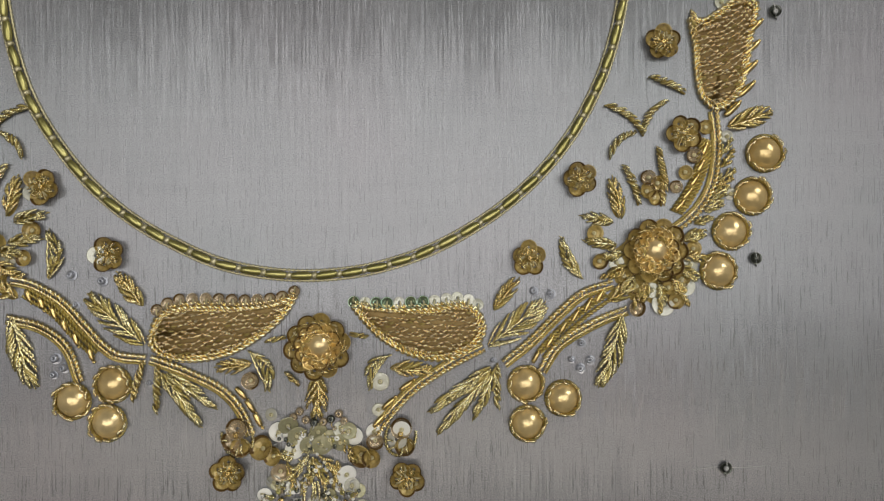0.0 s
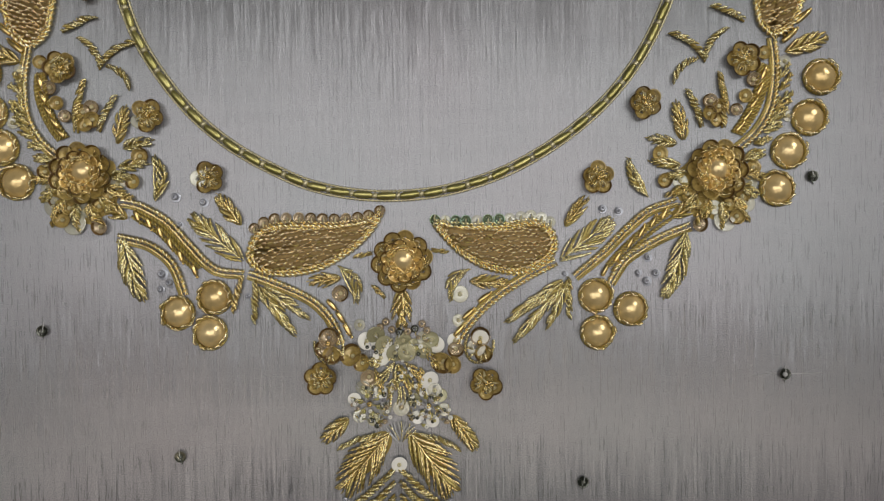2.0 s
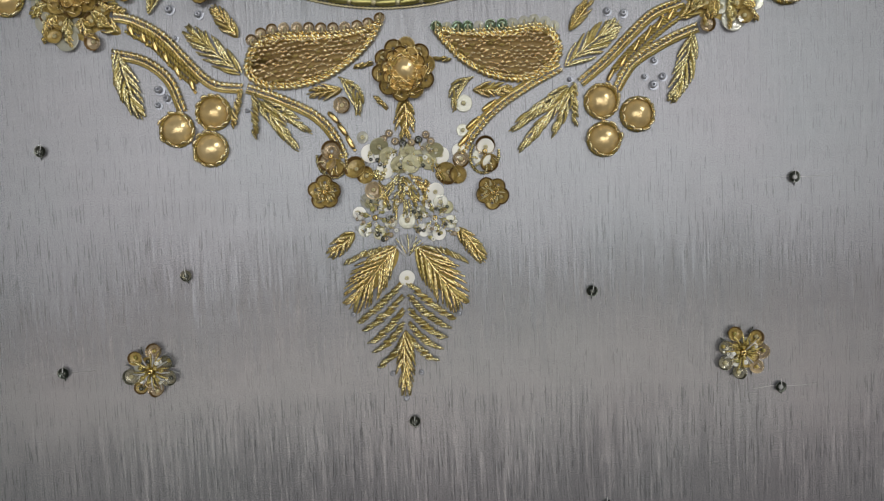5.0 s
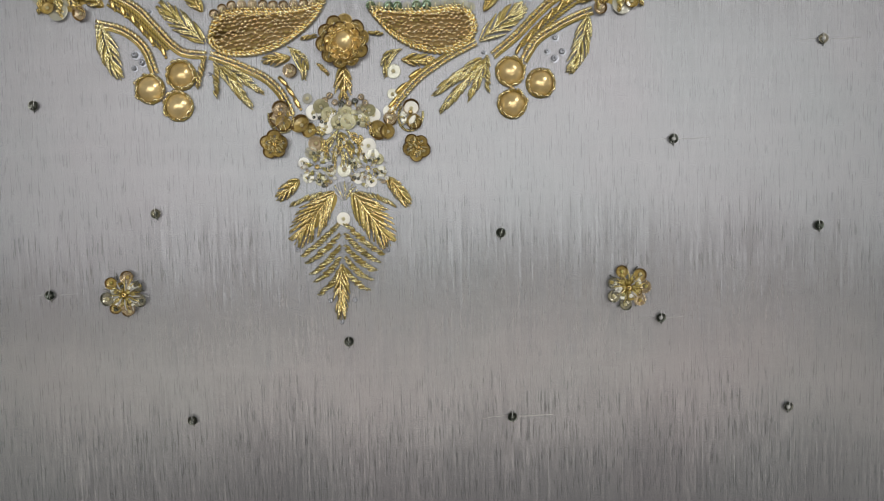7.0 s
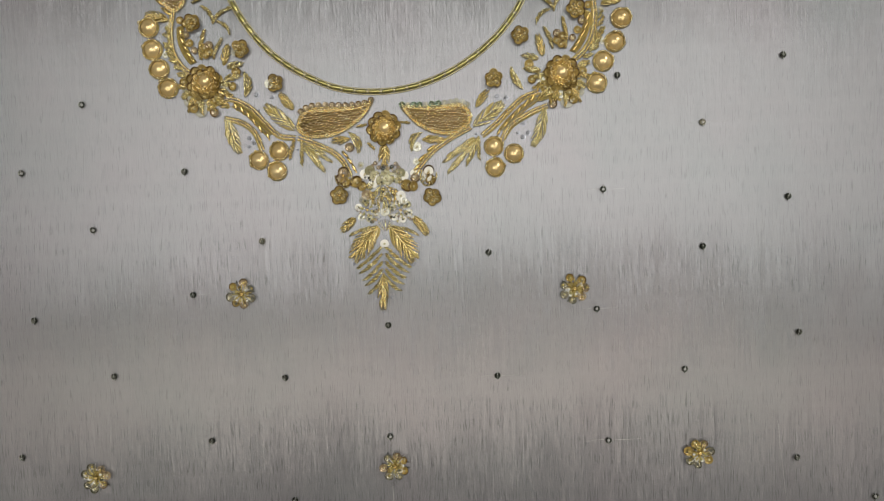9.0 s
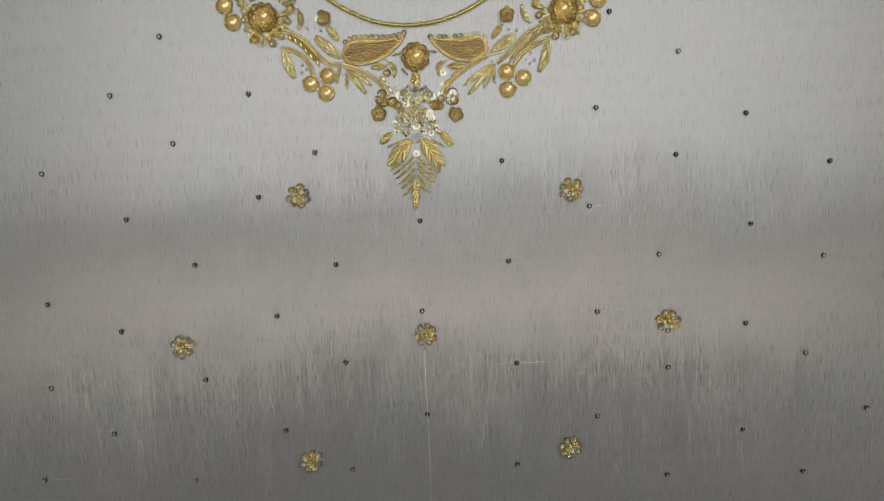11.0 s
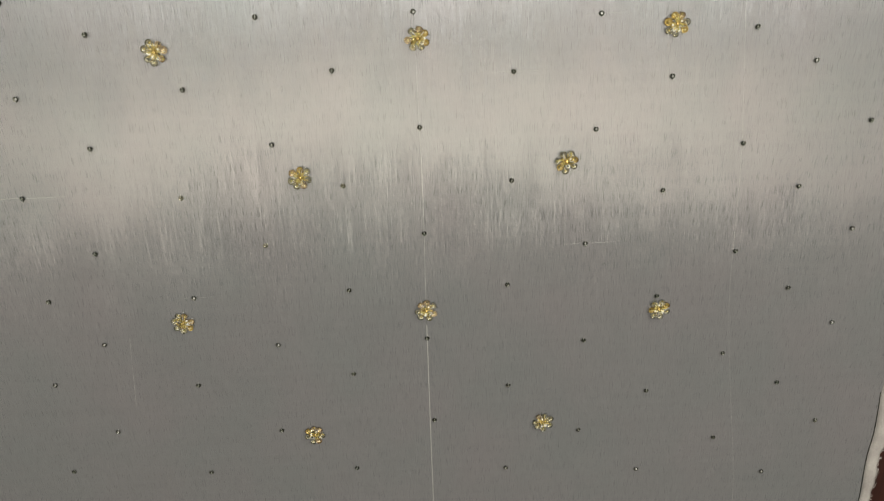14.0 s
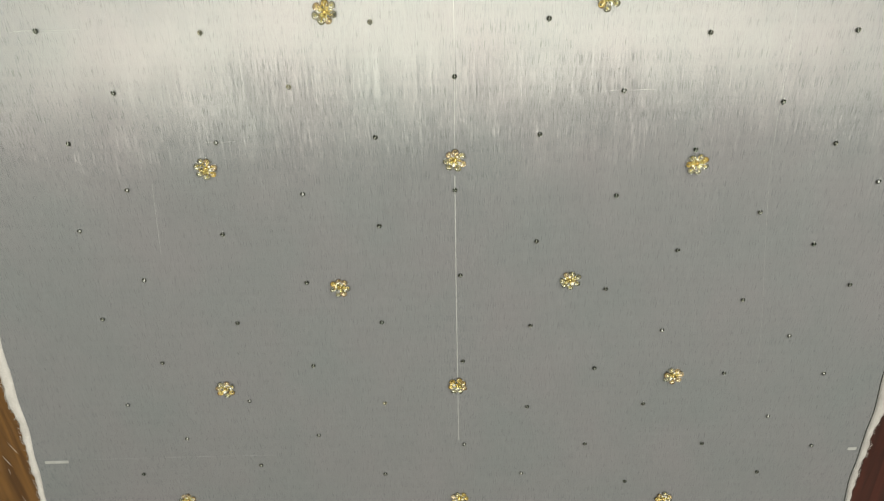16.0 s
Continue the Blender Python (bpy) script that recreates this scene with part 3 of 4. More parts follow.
def big_flower(x, y, rz, r=10.2, label="large amber sequin flower with honey stone centre"):
    ob = thing("large_sequin_flower", x, y, label, "flower motif", "large flowers", rz=rz)
    part("base", lathe("base", [(0.05, 1.5), (6.4, 1.2), (7.4, 0.0), (0.05, 0.0)], 18, False), INNER, ob)
    n = 10
    for k in range(n):
        a = 2 * math.pi * k / n + rng.uniform(-0.05, 0.05)
        sequin(ob, 0.70 * r * math.cos(a), 0.70 * r * math.sin(a), 0.285 * r, AMBER, 1.0 + 0.35 * (k % 2), -rng.uniform(6, 16), math.degrees(a), name="petal")
    for k in range(n):
        a = 2 * math.pi * (k + 0.5) / n + rng.uniform(-0.06, 0.06)
        sequin(ob, 0.47 * r * math.cos(a), 0.47 * r * math.sin(a), 0.235 * r, INNER, 1.9, -rng.uniform(8, 18), math.degrees(a), name="petal")
    for k in range(30):
        a = 2 * math.pi * k / 30 + rng.uniform(-0.2, 0.2)
        b, q = a + rng.uniform(0.15, 0.4), r * rng.uniform(0.40, 0.80)
        stitch(ob, q * math.cos(a), q * math.sin(a), (q + 0.8) * math.cos(b), (q + 0.8) * math.sin(b), 2.7 - 1.2 * q / r, 0.55, rng.choice((GOLD, LIME)), "thread")
    part("stone", STONE, HONEY, ob, (0.3, 0.2, 1.5), (8, -6, 0), (0.78, 0.78, 0.75))
    for k in range(26):
        a = 2 * math.pi * k / 26 + rng.uniform(-0.15, 0.15)
        b, q = a + rng.uniform(0.25, 0.6), rng.uniform(3.5, 4.6)
        stitch(ob, q * math.cos(a), q * math.sin(a), q * math.cos(b), q * math.sin(b), rng.uniform(2.0, 2.6), 0.75, rng.choice((LIME, ROPE, GOLD, HUSK)), "thread")
    for k in range(24):
        a, q, w = rng.uniform(0, 2 * math.pi), rng.uniform(4.4, 7.6), rng.uniform(0, math.pi)
        x, y = q * math.cos(a), q * math.sin(a)
        stitch(ob, x - 0.8 * math.cos(w), y - 0.8 * math.sin(w), x + 0.8 * math.cos(w), y + 0.8 * math.sin(w), 2.9 - 0.16 * q, 0.7, rng.choice((LIME, PALE, GOLD)), "knot")
    return ob


def set_stone(x, y, r=5.7, group="stone berries", tilt=0.0):
    """A domed honey stone in a twisted gold ring."""
    ob = thing("ringed_stone", x, y, "domed honey gold stone in a twisted gold ring", "stone", group, rz=rng.uniform(0, 360))
    k = r / 5.7
    part("stone", STONE, HONEY, ob, (0, 0, 0.1), (tilt, 0, 0), (k, k, k))
    ring = [(5.0 * k * math.cos(t * math.pi / 10), 5.0 * k * math.sin(t * math.pi / 10)) for t in range(21)]
    part("ring", rope("ring", ring, 0.6, taper=0), HUSK, ob)
    for t in range(13):
        a = 2 * math.pi * t / 13 + rng.uniform(-0.06, 0.06)
        stitch(ob, 4.7 * k * math.cos(a), 4.7 * k * math.sin(a), 5.5 * k * math.cos(a + 0.5), 5.5 * k * math.sin(a + 0.5), 0.75, rng.uniform(0.95, 1.25), ROPE, "prong")
    return ob


def lone_sequin(x, y, r, mat, z=0.35, tilt=0.0, way=0.0, label="clear round sequin held by a gold bead", group="loose sequins", flat=False, dot=PALE):
    ob = thing("sequin", x, y, label, "sequin", group)
    sequin(ob, 0, 0, r, mat, z, tilt, way, flat, "disc")
    bead(ob, 0, 0, 0.36 * r if r < 2 else 0.7, dot, z + 0.3)
    if z > 0.6:
        part("stitch", lathe("stitch_post", [(0.5, z), (0.6, 0), (0.05, 0)], 6, False), PALE, ob)
    return ob


def woven_shape(name, label, outline, x0, x1, y0, y1, inside, slope, col=1.8, row=1.3):
    """A motif of woven coil filling inside a rope outline."""
    ob = thing(name, outline[0][0], outline[0][1], label, "paisley motif" if "paisley" in name else "tulip motif", name + "s")
    ox, oy = outline[0]
    loop = [(x - ox, y - oy) for x, y in outline]
    part("outline", rope("outline", loop, 1.0, taper=0), ROPE, ob)
    mx, my = sum(p[0] for p in loop) / len(loop), sum(p[1] for p in loop) / len(loop)
    inner = [(x + (mx - x) * 1.4 / (1.4 + math.hypot(mx - x, my - y)) , y + (my - y) * 1.4 / (1.4 + math.hypot(mx - x, my - y))) for x, y in loop]
    part("outline", rope("outline", inner, 0.7, taper=0), ROPE, ob, (0, 0, 0.15))
    bed = smooth_line(loop, 2.5)
    cx, cy = sum(p.x for p in bed) / len(bed), sum(p.y for p in bed) / len(bed)
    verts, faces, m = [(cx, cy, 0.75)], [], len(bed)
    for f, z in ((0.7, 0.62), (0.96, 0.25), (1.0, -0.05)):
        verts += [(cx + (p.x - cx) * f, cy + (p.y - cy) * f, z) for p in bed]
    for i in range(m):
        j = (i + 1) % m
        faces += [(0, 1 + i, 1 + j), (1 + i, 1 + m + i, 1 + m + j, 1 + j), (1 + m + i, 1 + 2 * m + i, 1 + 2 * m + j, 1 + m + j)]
    part("padding", mesh_of("padding", verts, faces), GAP_GROUND, ob)
    k, y = 0, y0
    while y < y1:
        x = x0 + (0.5 * col if k % 2 else 0)
        while x < x1:
            yy = y + slope * (x - x0)
            if inside(x, yy):
                a = rng.uniform(-0.14, 0.14) + math.atan(slope)
                dx, dy = 0.8 * math.cos(a), 0.8 * math.sin(a)
                stitch(ob, x - ox - dx, yy - oy - dy, x - ox + dx, yy - oy + dy, 1.1, 1.1, HUSK if rng.random() < 0.06 else WEAVE)
            x += col
        y += row
        k += 1
    return ob


def inside_of(poly):
    pts = [(p.x, p.y) for p in smooth_line(poly, 2.0)]

    def test(x, y, margin=1.25):
        hit, near = False, 1e9
        for (ax, ay), (bx, by) in zip(pts, pts[1:] + pts[:1]):
            near = min(near, math.hypot(x - ax, y - ay))
            if (ay > y) != (by > y) and x < ax + (y - ay) / (by - ay) * (bx - ax):
                hit = not hit
        return hit and near > margin
    return test


# ---- neckline ----
NECK = [(-88.5, 232), (-87.5, 214), (-85.4, 197), (-82.8, 183.2), (-78.2, 169.6), (-71.1, 157.3), (-61.7, 145.4), (-50.6, 135.7), (-37.8, 128), (-23.4, 121.8), (-6, 118.8),
        (10.7, 119.2), (25.4, 122.2), (40.3, 128), (55.2, 137), (67.7, 147.7), (77.7, 160.1), (85.3, 174.2), (89.5, 185.8), (92.3, 197.8), (94.2, 214), (95.3, 232)]
neckline = thing("beaded_neckline", 0, 0, "curved neckline of olive gold bugle beads between pale threads", "neckline")
fine = smooth_line(NECK, 0.25)
run, nxt, k = 0.0, 0.0, 0
for a, b in zip(fine, fine[1:]):
    run += (b - a).length
    if run >= nxt:
        d = math.degrees(math.atan2(b.y - a.y, b.x - a.x))
        if k % 2 == 0:
            part("bugle_bead", BUGLE, OLIVE, neckline, (b.x, b.y, 1.15), (rng.uniform(0, 45), 0, d + rng.uniform(-4, 4)), (1.66, 1.2, 1.1))
            nxt += 3.65
        else:
            bead(neckline, b.x, b.y, 1.1, PALE, 1.2, 90, "seed_bead")
            nxt += 3.65
        k += 1
for off, r in ((1.5, 0.36), (-1.5, 0.36)):
    edge = []
    for a, b in zip(fine[::8], fine[8::8]):
        d = (b - a).normalized()
        edge.append((a.x - d.y * off, a.y + d.x * off))
    part("edge_thread", tube("edge_thread", edge, r, 0.3, 6, 1.3, 0.5), PALE, neckline, label="pale gold twisted edging thread")

# ---- centre flower, paisleys and pendant ----
big_flower(3.3, 98.2, 8)
for p, q in (((-6.0, 100.5), (-12.0, 99.8)), ((12.3, 102.0), (17.6, 100.6)), ((-2.5, 86.4), (-6.0, 91.0))):
    blade(p, q, GOLD, 1.3)
leaf((3.0, 90.0), (2.7, 77.5), 7.0, GOLD, label="gold coil drop under the centre flower")

PAD_L = [(-44.8, 101), (-42.6, 106.6), (-37.5, 109.3), (-29, 109.8), (-20, 109.4), (-13, 109.8), (-7.6, 110.9), (-3.4, 112.9), (-7.0, 106.9), (-13.6, 101.2), (-21.9, 96.6), (-31.4, 94.6), (-39.4, 95.4), (-43.8, 98), (-44.8, 101)]
PAD_R = [(51.4, 103.4), (49.6, 107.6), (44.4, 109.6), (36, 108.7), (25.4, 108.5), (19, 108.9), (13.6, 109.8), (17.6, 104.4), (22.4, 99.8), (30.2, 95.6), (40, 94.1), (47.4, 97.2), (50.8, 100.6), (51.4, 103.4)]
for outline, slope, base in ((PAD_L, 0.09, -1), (PAD_R, -0.06, 1)):
    xs, ys = [p[0] for p in outline], [p[1] for p in outline]
    pad = woven_shape("woven_paisley", "gold paisley of woven coil inside a rope outline", outline, min(xs), max(xs), min(ys) - 4, max(ys) + 4, inside_of(outline), slope)
    ox, oy = outline[0]
    top = [(x - ox, y - oy + 1.15) for x, y in (outline[1:8] if base < 0 else outline[1:7])]
    part("crest", rope("crest", top, 0.7), ROPE, pad)
    line = smooth_line(top, 0.3)
    n = 12
    for i in range(n):
        p = line[int(i * (len(line) - 1) / (n - 1))]
        sequin(pad, p.x, p.y + 1.15 - 1.3 * (i / (n - 1)) ** 4, 1.75, (MAUVE if base < 0 else CLEAR if i % 3 == 1 or i < 4 else GREEN), 0.7, rng.uniform(4, 14), 90 + rng.uniform(-30, 30), name="rim_sequin")
        stitch(pad, p.x, p.y - 0.3, p.x + 0.2, p.y + 1.5, 0.7, 0.8, PALE, "thread")

# stems and leaves beside the paisleys
stem([(51.7, 96.6), (41.8, 91.7), (31.8, 85.2), (25.2, 78.7), (20.0, 72.0)])
for x, y, w in ((28.6, 86.4, 35), (23.4, 81.2, 42), (20.6, 76.2, 48)):
    bugle_bead(x, y, w, 4.6, 0.85)
stem([(-44.6, 95.6), (-34.5, 91.7), (-24.4, 86.5), (-18.7, 80.2), (-15.4, 72.8)])
for x, y, w in ((-19.0, 84.8, -48), (-16.4, 81.0, -55), (-14.2, 77.0, -62)):
    bugle_bead(x, y, w, 4.4, 0.85)
leaf((54.2, 108.4), (61.2, 117.2), 4.6)
leaf((52.6, 97.6), (69.0, 110.0), 8.6, LIME, False)
leaf((53.3, 91.4), (35.6, 79.0), 3.6, LIME, False)
leaf((53.8, 90.8), (38.2, 72.6), 3.8, LIME, False)
leaf((55.0, 91.6), (48.4, 76.6), 3.0, LIME, False)
blade((55.4, 92.6), (55.2, 79.0), LIME, 1.6)
leaf((-47.0, 110.0), (-53.8, 119.4), 5.2)
leaf((-46.4, 99.0), (-62.2, 113.0), 8.0, LIME, False)
leaf((-41.5, 91.0), (-30.8, 75.6), 3.8, LIME, False)
leaf((-40.0, 91.0), (-26.4, 80.8), 3.6, LIME, False)
blade((-46.6, 94.4), (-49.8, 82.8), GOLD, 1.8)
blade((-42.4, 93.2), (-43.2, 79.0), LIME, 1.9)
leaf((-16.0, 93.2), (-25.8, 92.2), 5.0)
leaf((-17.0, 97.0), (-11.4, 85.6), 3.4, LIME, False, bend=3.0)
lone_sequin(-16.2, 88.4, 2.6, MAUVE, label="brown translucent sequin held by a bead")
leaf((24.0, 91.6), (36.0, 91.2), 5.0)
leaf((24.6, 95.4), (18.0, 86.0), 3.2, LIME, False, bend=-3.0)
lone_sequin(21.1, 87.6, 2.7, CLEAR)
lone_sequin(20.6, 79.4, 2.0, CLEAR)

# double stems out to the large side flowers, with olive padding between their ropes
for pts in (((68.0, 95.4), (74.0, 101.6), (81.0, 107.6), (88.0, 112.4)), ((-80.0, 114.6), (-72.4, 109.8), (-66.2, 103.2), (-60.0, 96.8))):
    ob = thing("stem_padding", pts[0][0], pts[0][1], "olive gold couched band between two rope stems", "stem", "padded bands")
    for off in (-1.3, 0.0, 1.3):
        part("cord", rope("cord", [(x - pts[0][0] + off * 0.6, y - pts[0][1] - abs(off) * 0.2 + off * (0.8 if pts[0][0] < 0 else -0.8)) for x, y in pts], 0.7), HUSK, ob)
stem([(56.7, 93.2), (65.0, 99.8), (72.5, 107.1), (80.1, 113.4), (89.3, 116.5)])
stem([(67.6, 90.6), (72.5, 98.0), (80.0, 102.9), (86.7, 106.2), (93.4, 108.7)])
for x, y in ((66.6, 94.4), (70.6, 98.6), (74.6, 102.9), (78.2, 106.3), (81.9, 109.4), (85.4, 112.0)):
    bugle_bead(x, y, 62, 4.0, 0.75)
stem([(-84.0, 118.6), (-78, 117.2), (-69.4, 112.1), (-61.4, 103.3), (-54.9, 97.1), (-46.0, 95.6)])
stem([(-85.1, 107.6), (-75.0, 104.7), (-67.7, 98.4), (-64.0, 88.6)])
for x, y in ((-79.0, 113.4), (-75.4, 111.2), (-72.0, 108.4), (-69.0, 104.8), (-65.8, 100.8), (-61.6, 96.4)):
    bugle_bead(x, y, -70, 3.8, 0.75)
leaf((92.0, 106.6), (85.2, 86.0), 7.0, LIME, False, bend=1.2)
leaf((-83.4, 107.8), (-77.6, 87.4), 7.4, LIME, False, bend=-1.0)
for x, y in ((63.6, 86.5), (74.6, 82.2), (64.1, 74.9)):
    set_stone(x, y)
for x, y in ((-67.0, 83.0), (-55.5, 87.7), (-57.0, 76.6)):
    set_stone(x, y)
for x, y, r in ((-67.2, 119.2, 1.5), (-58.5, 117.4, 1.4), (-71.8, 95.3, 1.6), (-69.4, 92.6, 1.5), (-72.4, 90.6, 1.2), (-66.0, 110.6, 1.0), (65.9, 113.8, 1.4), (70.9, 113.0, 1.4),
                (80.0, 98.4, 1.3), (82.5, 93.4, 1.4), (79.6, 91.0, 1.5), (77.0, 93.6, 1.1), (-45.2, 88.0, 1.0), (54.0, 93.6, 1.0)):
    ob = thing("glass_bead", x, y, "small bluish clear glass bead sewn on silk", "bead", "glass beads")
    bead(ob, 0, 0, r * 0.8, GLASS, name="glass")
    sequin(ob, 0.3, -0.2, r * 1.05, GLASS, 0.2, 0, 0, True, "disc")


# ---- side clusters: right one as laid out, left one mirrored ----
def side_cluster(flip):
    def P(x, y):
        if not flip:
            return (x, y)
        up = max(0.0, y - 125)
        return (-95.6 - (x - 101.6) * 0.985 + up * 0.085, y + 1.6 - up * 0.055)

    def ang(a):
        return a if not flip else 180 - a

    big_flower(*P(101.6, 125.3), 20 if flip else 0, label="large amber sequin flower on the side of the neckline")
    bx, by = P(101.2, 121.0)
    bed = thing("padded_bed", bx, by, "brown gold padding under the side flower and its leaves", "stitching")
    part("padding", lathe("padding", [(0.05, 0.42), (8.0, 0.36), (10.6, 0.16), (11.4, -0.03)], 44, False, 0.06, 9), PADDING, bed)
    for a, b, w, mat, pad in (((91.5, 134.8), (89.2, 146.6), 5.0, GOLD, True), ((89.4, 133.4), (80.6, 135.6), 4.2, LIME, True), ((90.6, 127.0), (81.4, 128.4), 3.6, LIME, True),
                              ((123.9, 162.0), (136.6, 166.4), 6.2, GOLD, True), ((88.0, 111.0), (95.6, 115.8), 5.2, GOLD, True)):
        leaf(P(*a), P(*b), w, mat, pad)
    mirror = -1 if flip else 1
    for a, b, bend in (((98.6, 159.3), (87.2, 168.2), -1.8), ((98.4, 159.0), (105.6, 169.4), 1.9), ((96.6, 160.2), (88.2, 152.6), -1.7), ((111.0, 171.4), (100.4, 176.6), -0.6)):
        blade(P(*a), P(*b), LIME, 2.0, bend * mirror)
    # bud of two curved blades round amber sequins
    blade(P(97.1, 138.6), P(92.5, 150.6), LIME, 2.1, -0.8 * mirror)
    blade(P(103.8, 138.4), P(102.6, 156.4), GOLD, 2.2, -1.2 * mirror)
    for x, y, r, mat in ((100.0, 146.8, 2.3, MAUVE), (99.4, 142.8, 2.5, AMBER), (101.6, 141.0, 2.4, AMBER)):
        lone_sequin(*P(x, y), r, mat, 0.7, 14, rng.uniform(0, 360), "amber round sequin held by a gold bead")
    if flip:
        leaf((-73.5, 118.0), (-73.2, 131.6), 3.6, LIME, False, bend=-2.6)
    else:
        leaf((80.6, 117.2), (74.4, 129.0), 3.6, LIME, False, bend=1.5)
    for a, b in (((104, 114), (103, 106.6)), ((98.6, 114.8), (95, 108.6)), ((109.0, 116.4), (111.6, 108.8)), ((93.0, 119), (85.6, 117.6))):
        blade(P(*a), P(*b), GOLD, 1.6)
    for x, y, r, mat in ((83.8, 130.6, 2.6, AMBER), (85.4, 122.4, 2.4, AMBER), (102.6, 145.2, 2.4, AMBER), (96.2, 108.6, 2.6, MAUVE), (104.4, 109.6, 3.6, CLEAR), (110.8, 115.0, 3.2, CLEAR),
                         (108.0, 110.8, 2.6, AMBER)):
        lone_sequin(*P(x, y), r, mat, 0.7, 10, rng.uniform(0, 360), "amber round sequin held by a gold bead" if mat == AMBER else "clear round sequin held by a gold bead")
    for k, a in enumerate((186, 208, 232, 256, 280, 304, 328, 352, 20)):
        c, d = math.cos(radians(a)), math.sin(radians(a))
        leaf(P(101.6 + 9.0 * c, 125.3 + 9.0 * d), P(101.6 + 15.6 * c, 125.3 + 15.6 * d), 3.6, GOLD if k % 2 else LIME, True, 6)
        c, d = math.cos(radians(a + 11)), math.sin(radians(a + 11))
        if a != 20:
            lone_sequin(*P(101.6 + 11.6 * c, 125.3 + 11.6 * d), 2.3, AMBER if k % 3 else CLEAR, 0.7, 10, rng.uniform(0, 360), "amber round sequin held by a gold bead" if k % 3 else "clear round sequin held by a gold bead")
    small_flower(*P(110.1, 159.7), 40)
    small_flower(*P(104.1, 186.3), 90 if not flip else 60)
    # stem of the tulip, with feathery coils on both sides
    pts = [P(120.5, 166.5), P(121.4, 156.0), P(119.7, 144.4), P(114.6, 136.0), P(108.5, 131.0)]
    stem(pts)
    for a, b in (((121.6, 150), (126.0, 155.0)), ((121.4, 153), (125.2, 158.4)), ((120.8, 146), (126.0, 149.4)), ((119.2, 141.6), (124.4, 144.4)), ((116.6, 137.4), (122.6, 139.6)),
                 ((113.6, 133.6), (119.4, 135.0)), ((112.0, 131.0), (117.4, 130.4)), ((120.2, 144.0), (125.4, 147.0)), ((118.0, 139.4), (123.6, 142.0))):
        leaf(P(*a), P(*b), 2.6, LIME if rng.random() < 0.7 else GOLD, False, 4)
    # olive band with gold bugles inside the curve of the stem
    px, py = P(117.4, 158.4)
    band = thing("stem_padding", px, py, "olive gold couched band beside the tulip's rope stem", "stem", "padded bands")
    for off in (-1.5, -0.5, 0.5, 1.5):
        way = [P(x + off * 0.9, y - off * 0.35) for x, y in ((116.9, 158.4), (116.4, 152.0), (114.4, 146.0), (111.4, 140.6), (108.4, 136.6))]
        part("cord", rope("cord", [(x - px, y - py) for x, y in way], 0.75), HUSK, band)
    for x, y, a in ((116.8, 155.4, 70), (115.6, 150.4, 62), (113.8, 146.2, 56), (111.6, 142.2, 52), (109.4, 138.8, 48)):
        bugle_bead(*P(x, y), ang(a), 4.2, 0.85)
    for x, y, r, mat in ((113.6, 153.4, 2.3, MAUVE), (111.0, 148.4, 2.2, AMBER), (123.6, 159.0, 1.9, CLEAR), (117.0, 161.6, 2.2, AMBER), (124.6, 142.0, 1.8, CLEAR), (108.2, 144.0, 2.0, MAUVE)):
        lone_sequin(*P(x, y), r, mat, 0.5, 8, rng.uniform(0, 360), "small amber sequin held by a gold bead")
    # tulip
    out = [P(*p) for p in ((119.7, 166.9), (115.8, 171.0), (114.4, 178.0), (113.8, 186.0), (112.6, 193.6), (116.6, 193.0), (121.6, 196.0), (127.2, 199.6), (132.4, 197.8), (131.0, 190.0), (129.8, 181.0), (127.4, 172.6), (123.6, 168.2), (119.7, 166.9))]
    xs, ys = [p[0] for p in out], [p[1] for p in out]
    woven_shape("woven_tulip", "gold tulip of woven coil inside a rope outline", out, min(xs), max(xs), min(ys) - 8, max(ys) + 8, inside_of(out), 0.25 if not flip else -0.25, 1.8, 1.3)
    for x, y in ((131.6, 191.2), (130.8, 185.0), (130.0, 178.9), (129.2, 172.8), (125.0, 167.0)):
        bugle_bead(*P(x, y), ang(42), 6.0, 1.0)
    for x, y in ((122.0, 198.6), (126.0, 201.4), (130.0, 201.6)):
        lone_sequin(*P(x, y), 2.0, CLEAR)
    blade(P(113.6, 186.0), P(113.0, 196.0), GOLD, 2.0)


side_cluster(False)
side_cluster(True)
for x, y in ((134.9, 154.0), (131.2, 141.3), (124.7, 131.0), (121.0, 119.3), (-125.5, 158.2), (-123.9, 145.9), (-120.6, 135.1), (-116.1, 124.4)):
    set_stone(x, y, 6.0, "stones beside the tulip stem", rng.uniform(-6, 6))
small_flower(64.4, 123.4, 18)
small_flower(79.5, 146.4, 36)
small_flower(-56.4, 125.0, 108, 1)
small_flower(-74.8, 144.2, 60, 2)

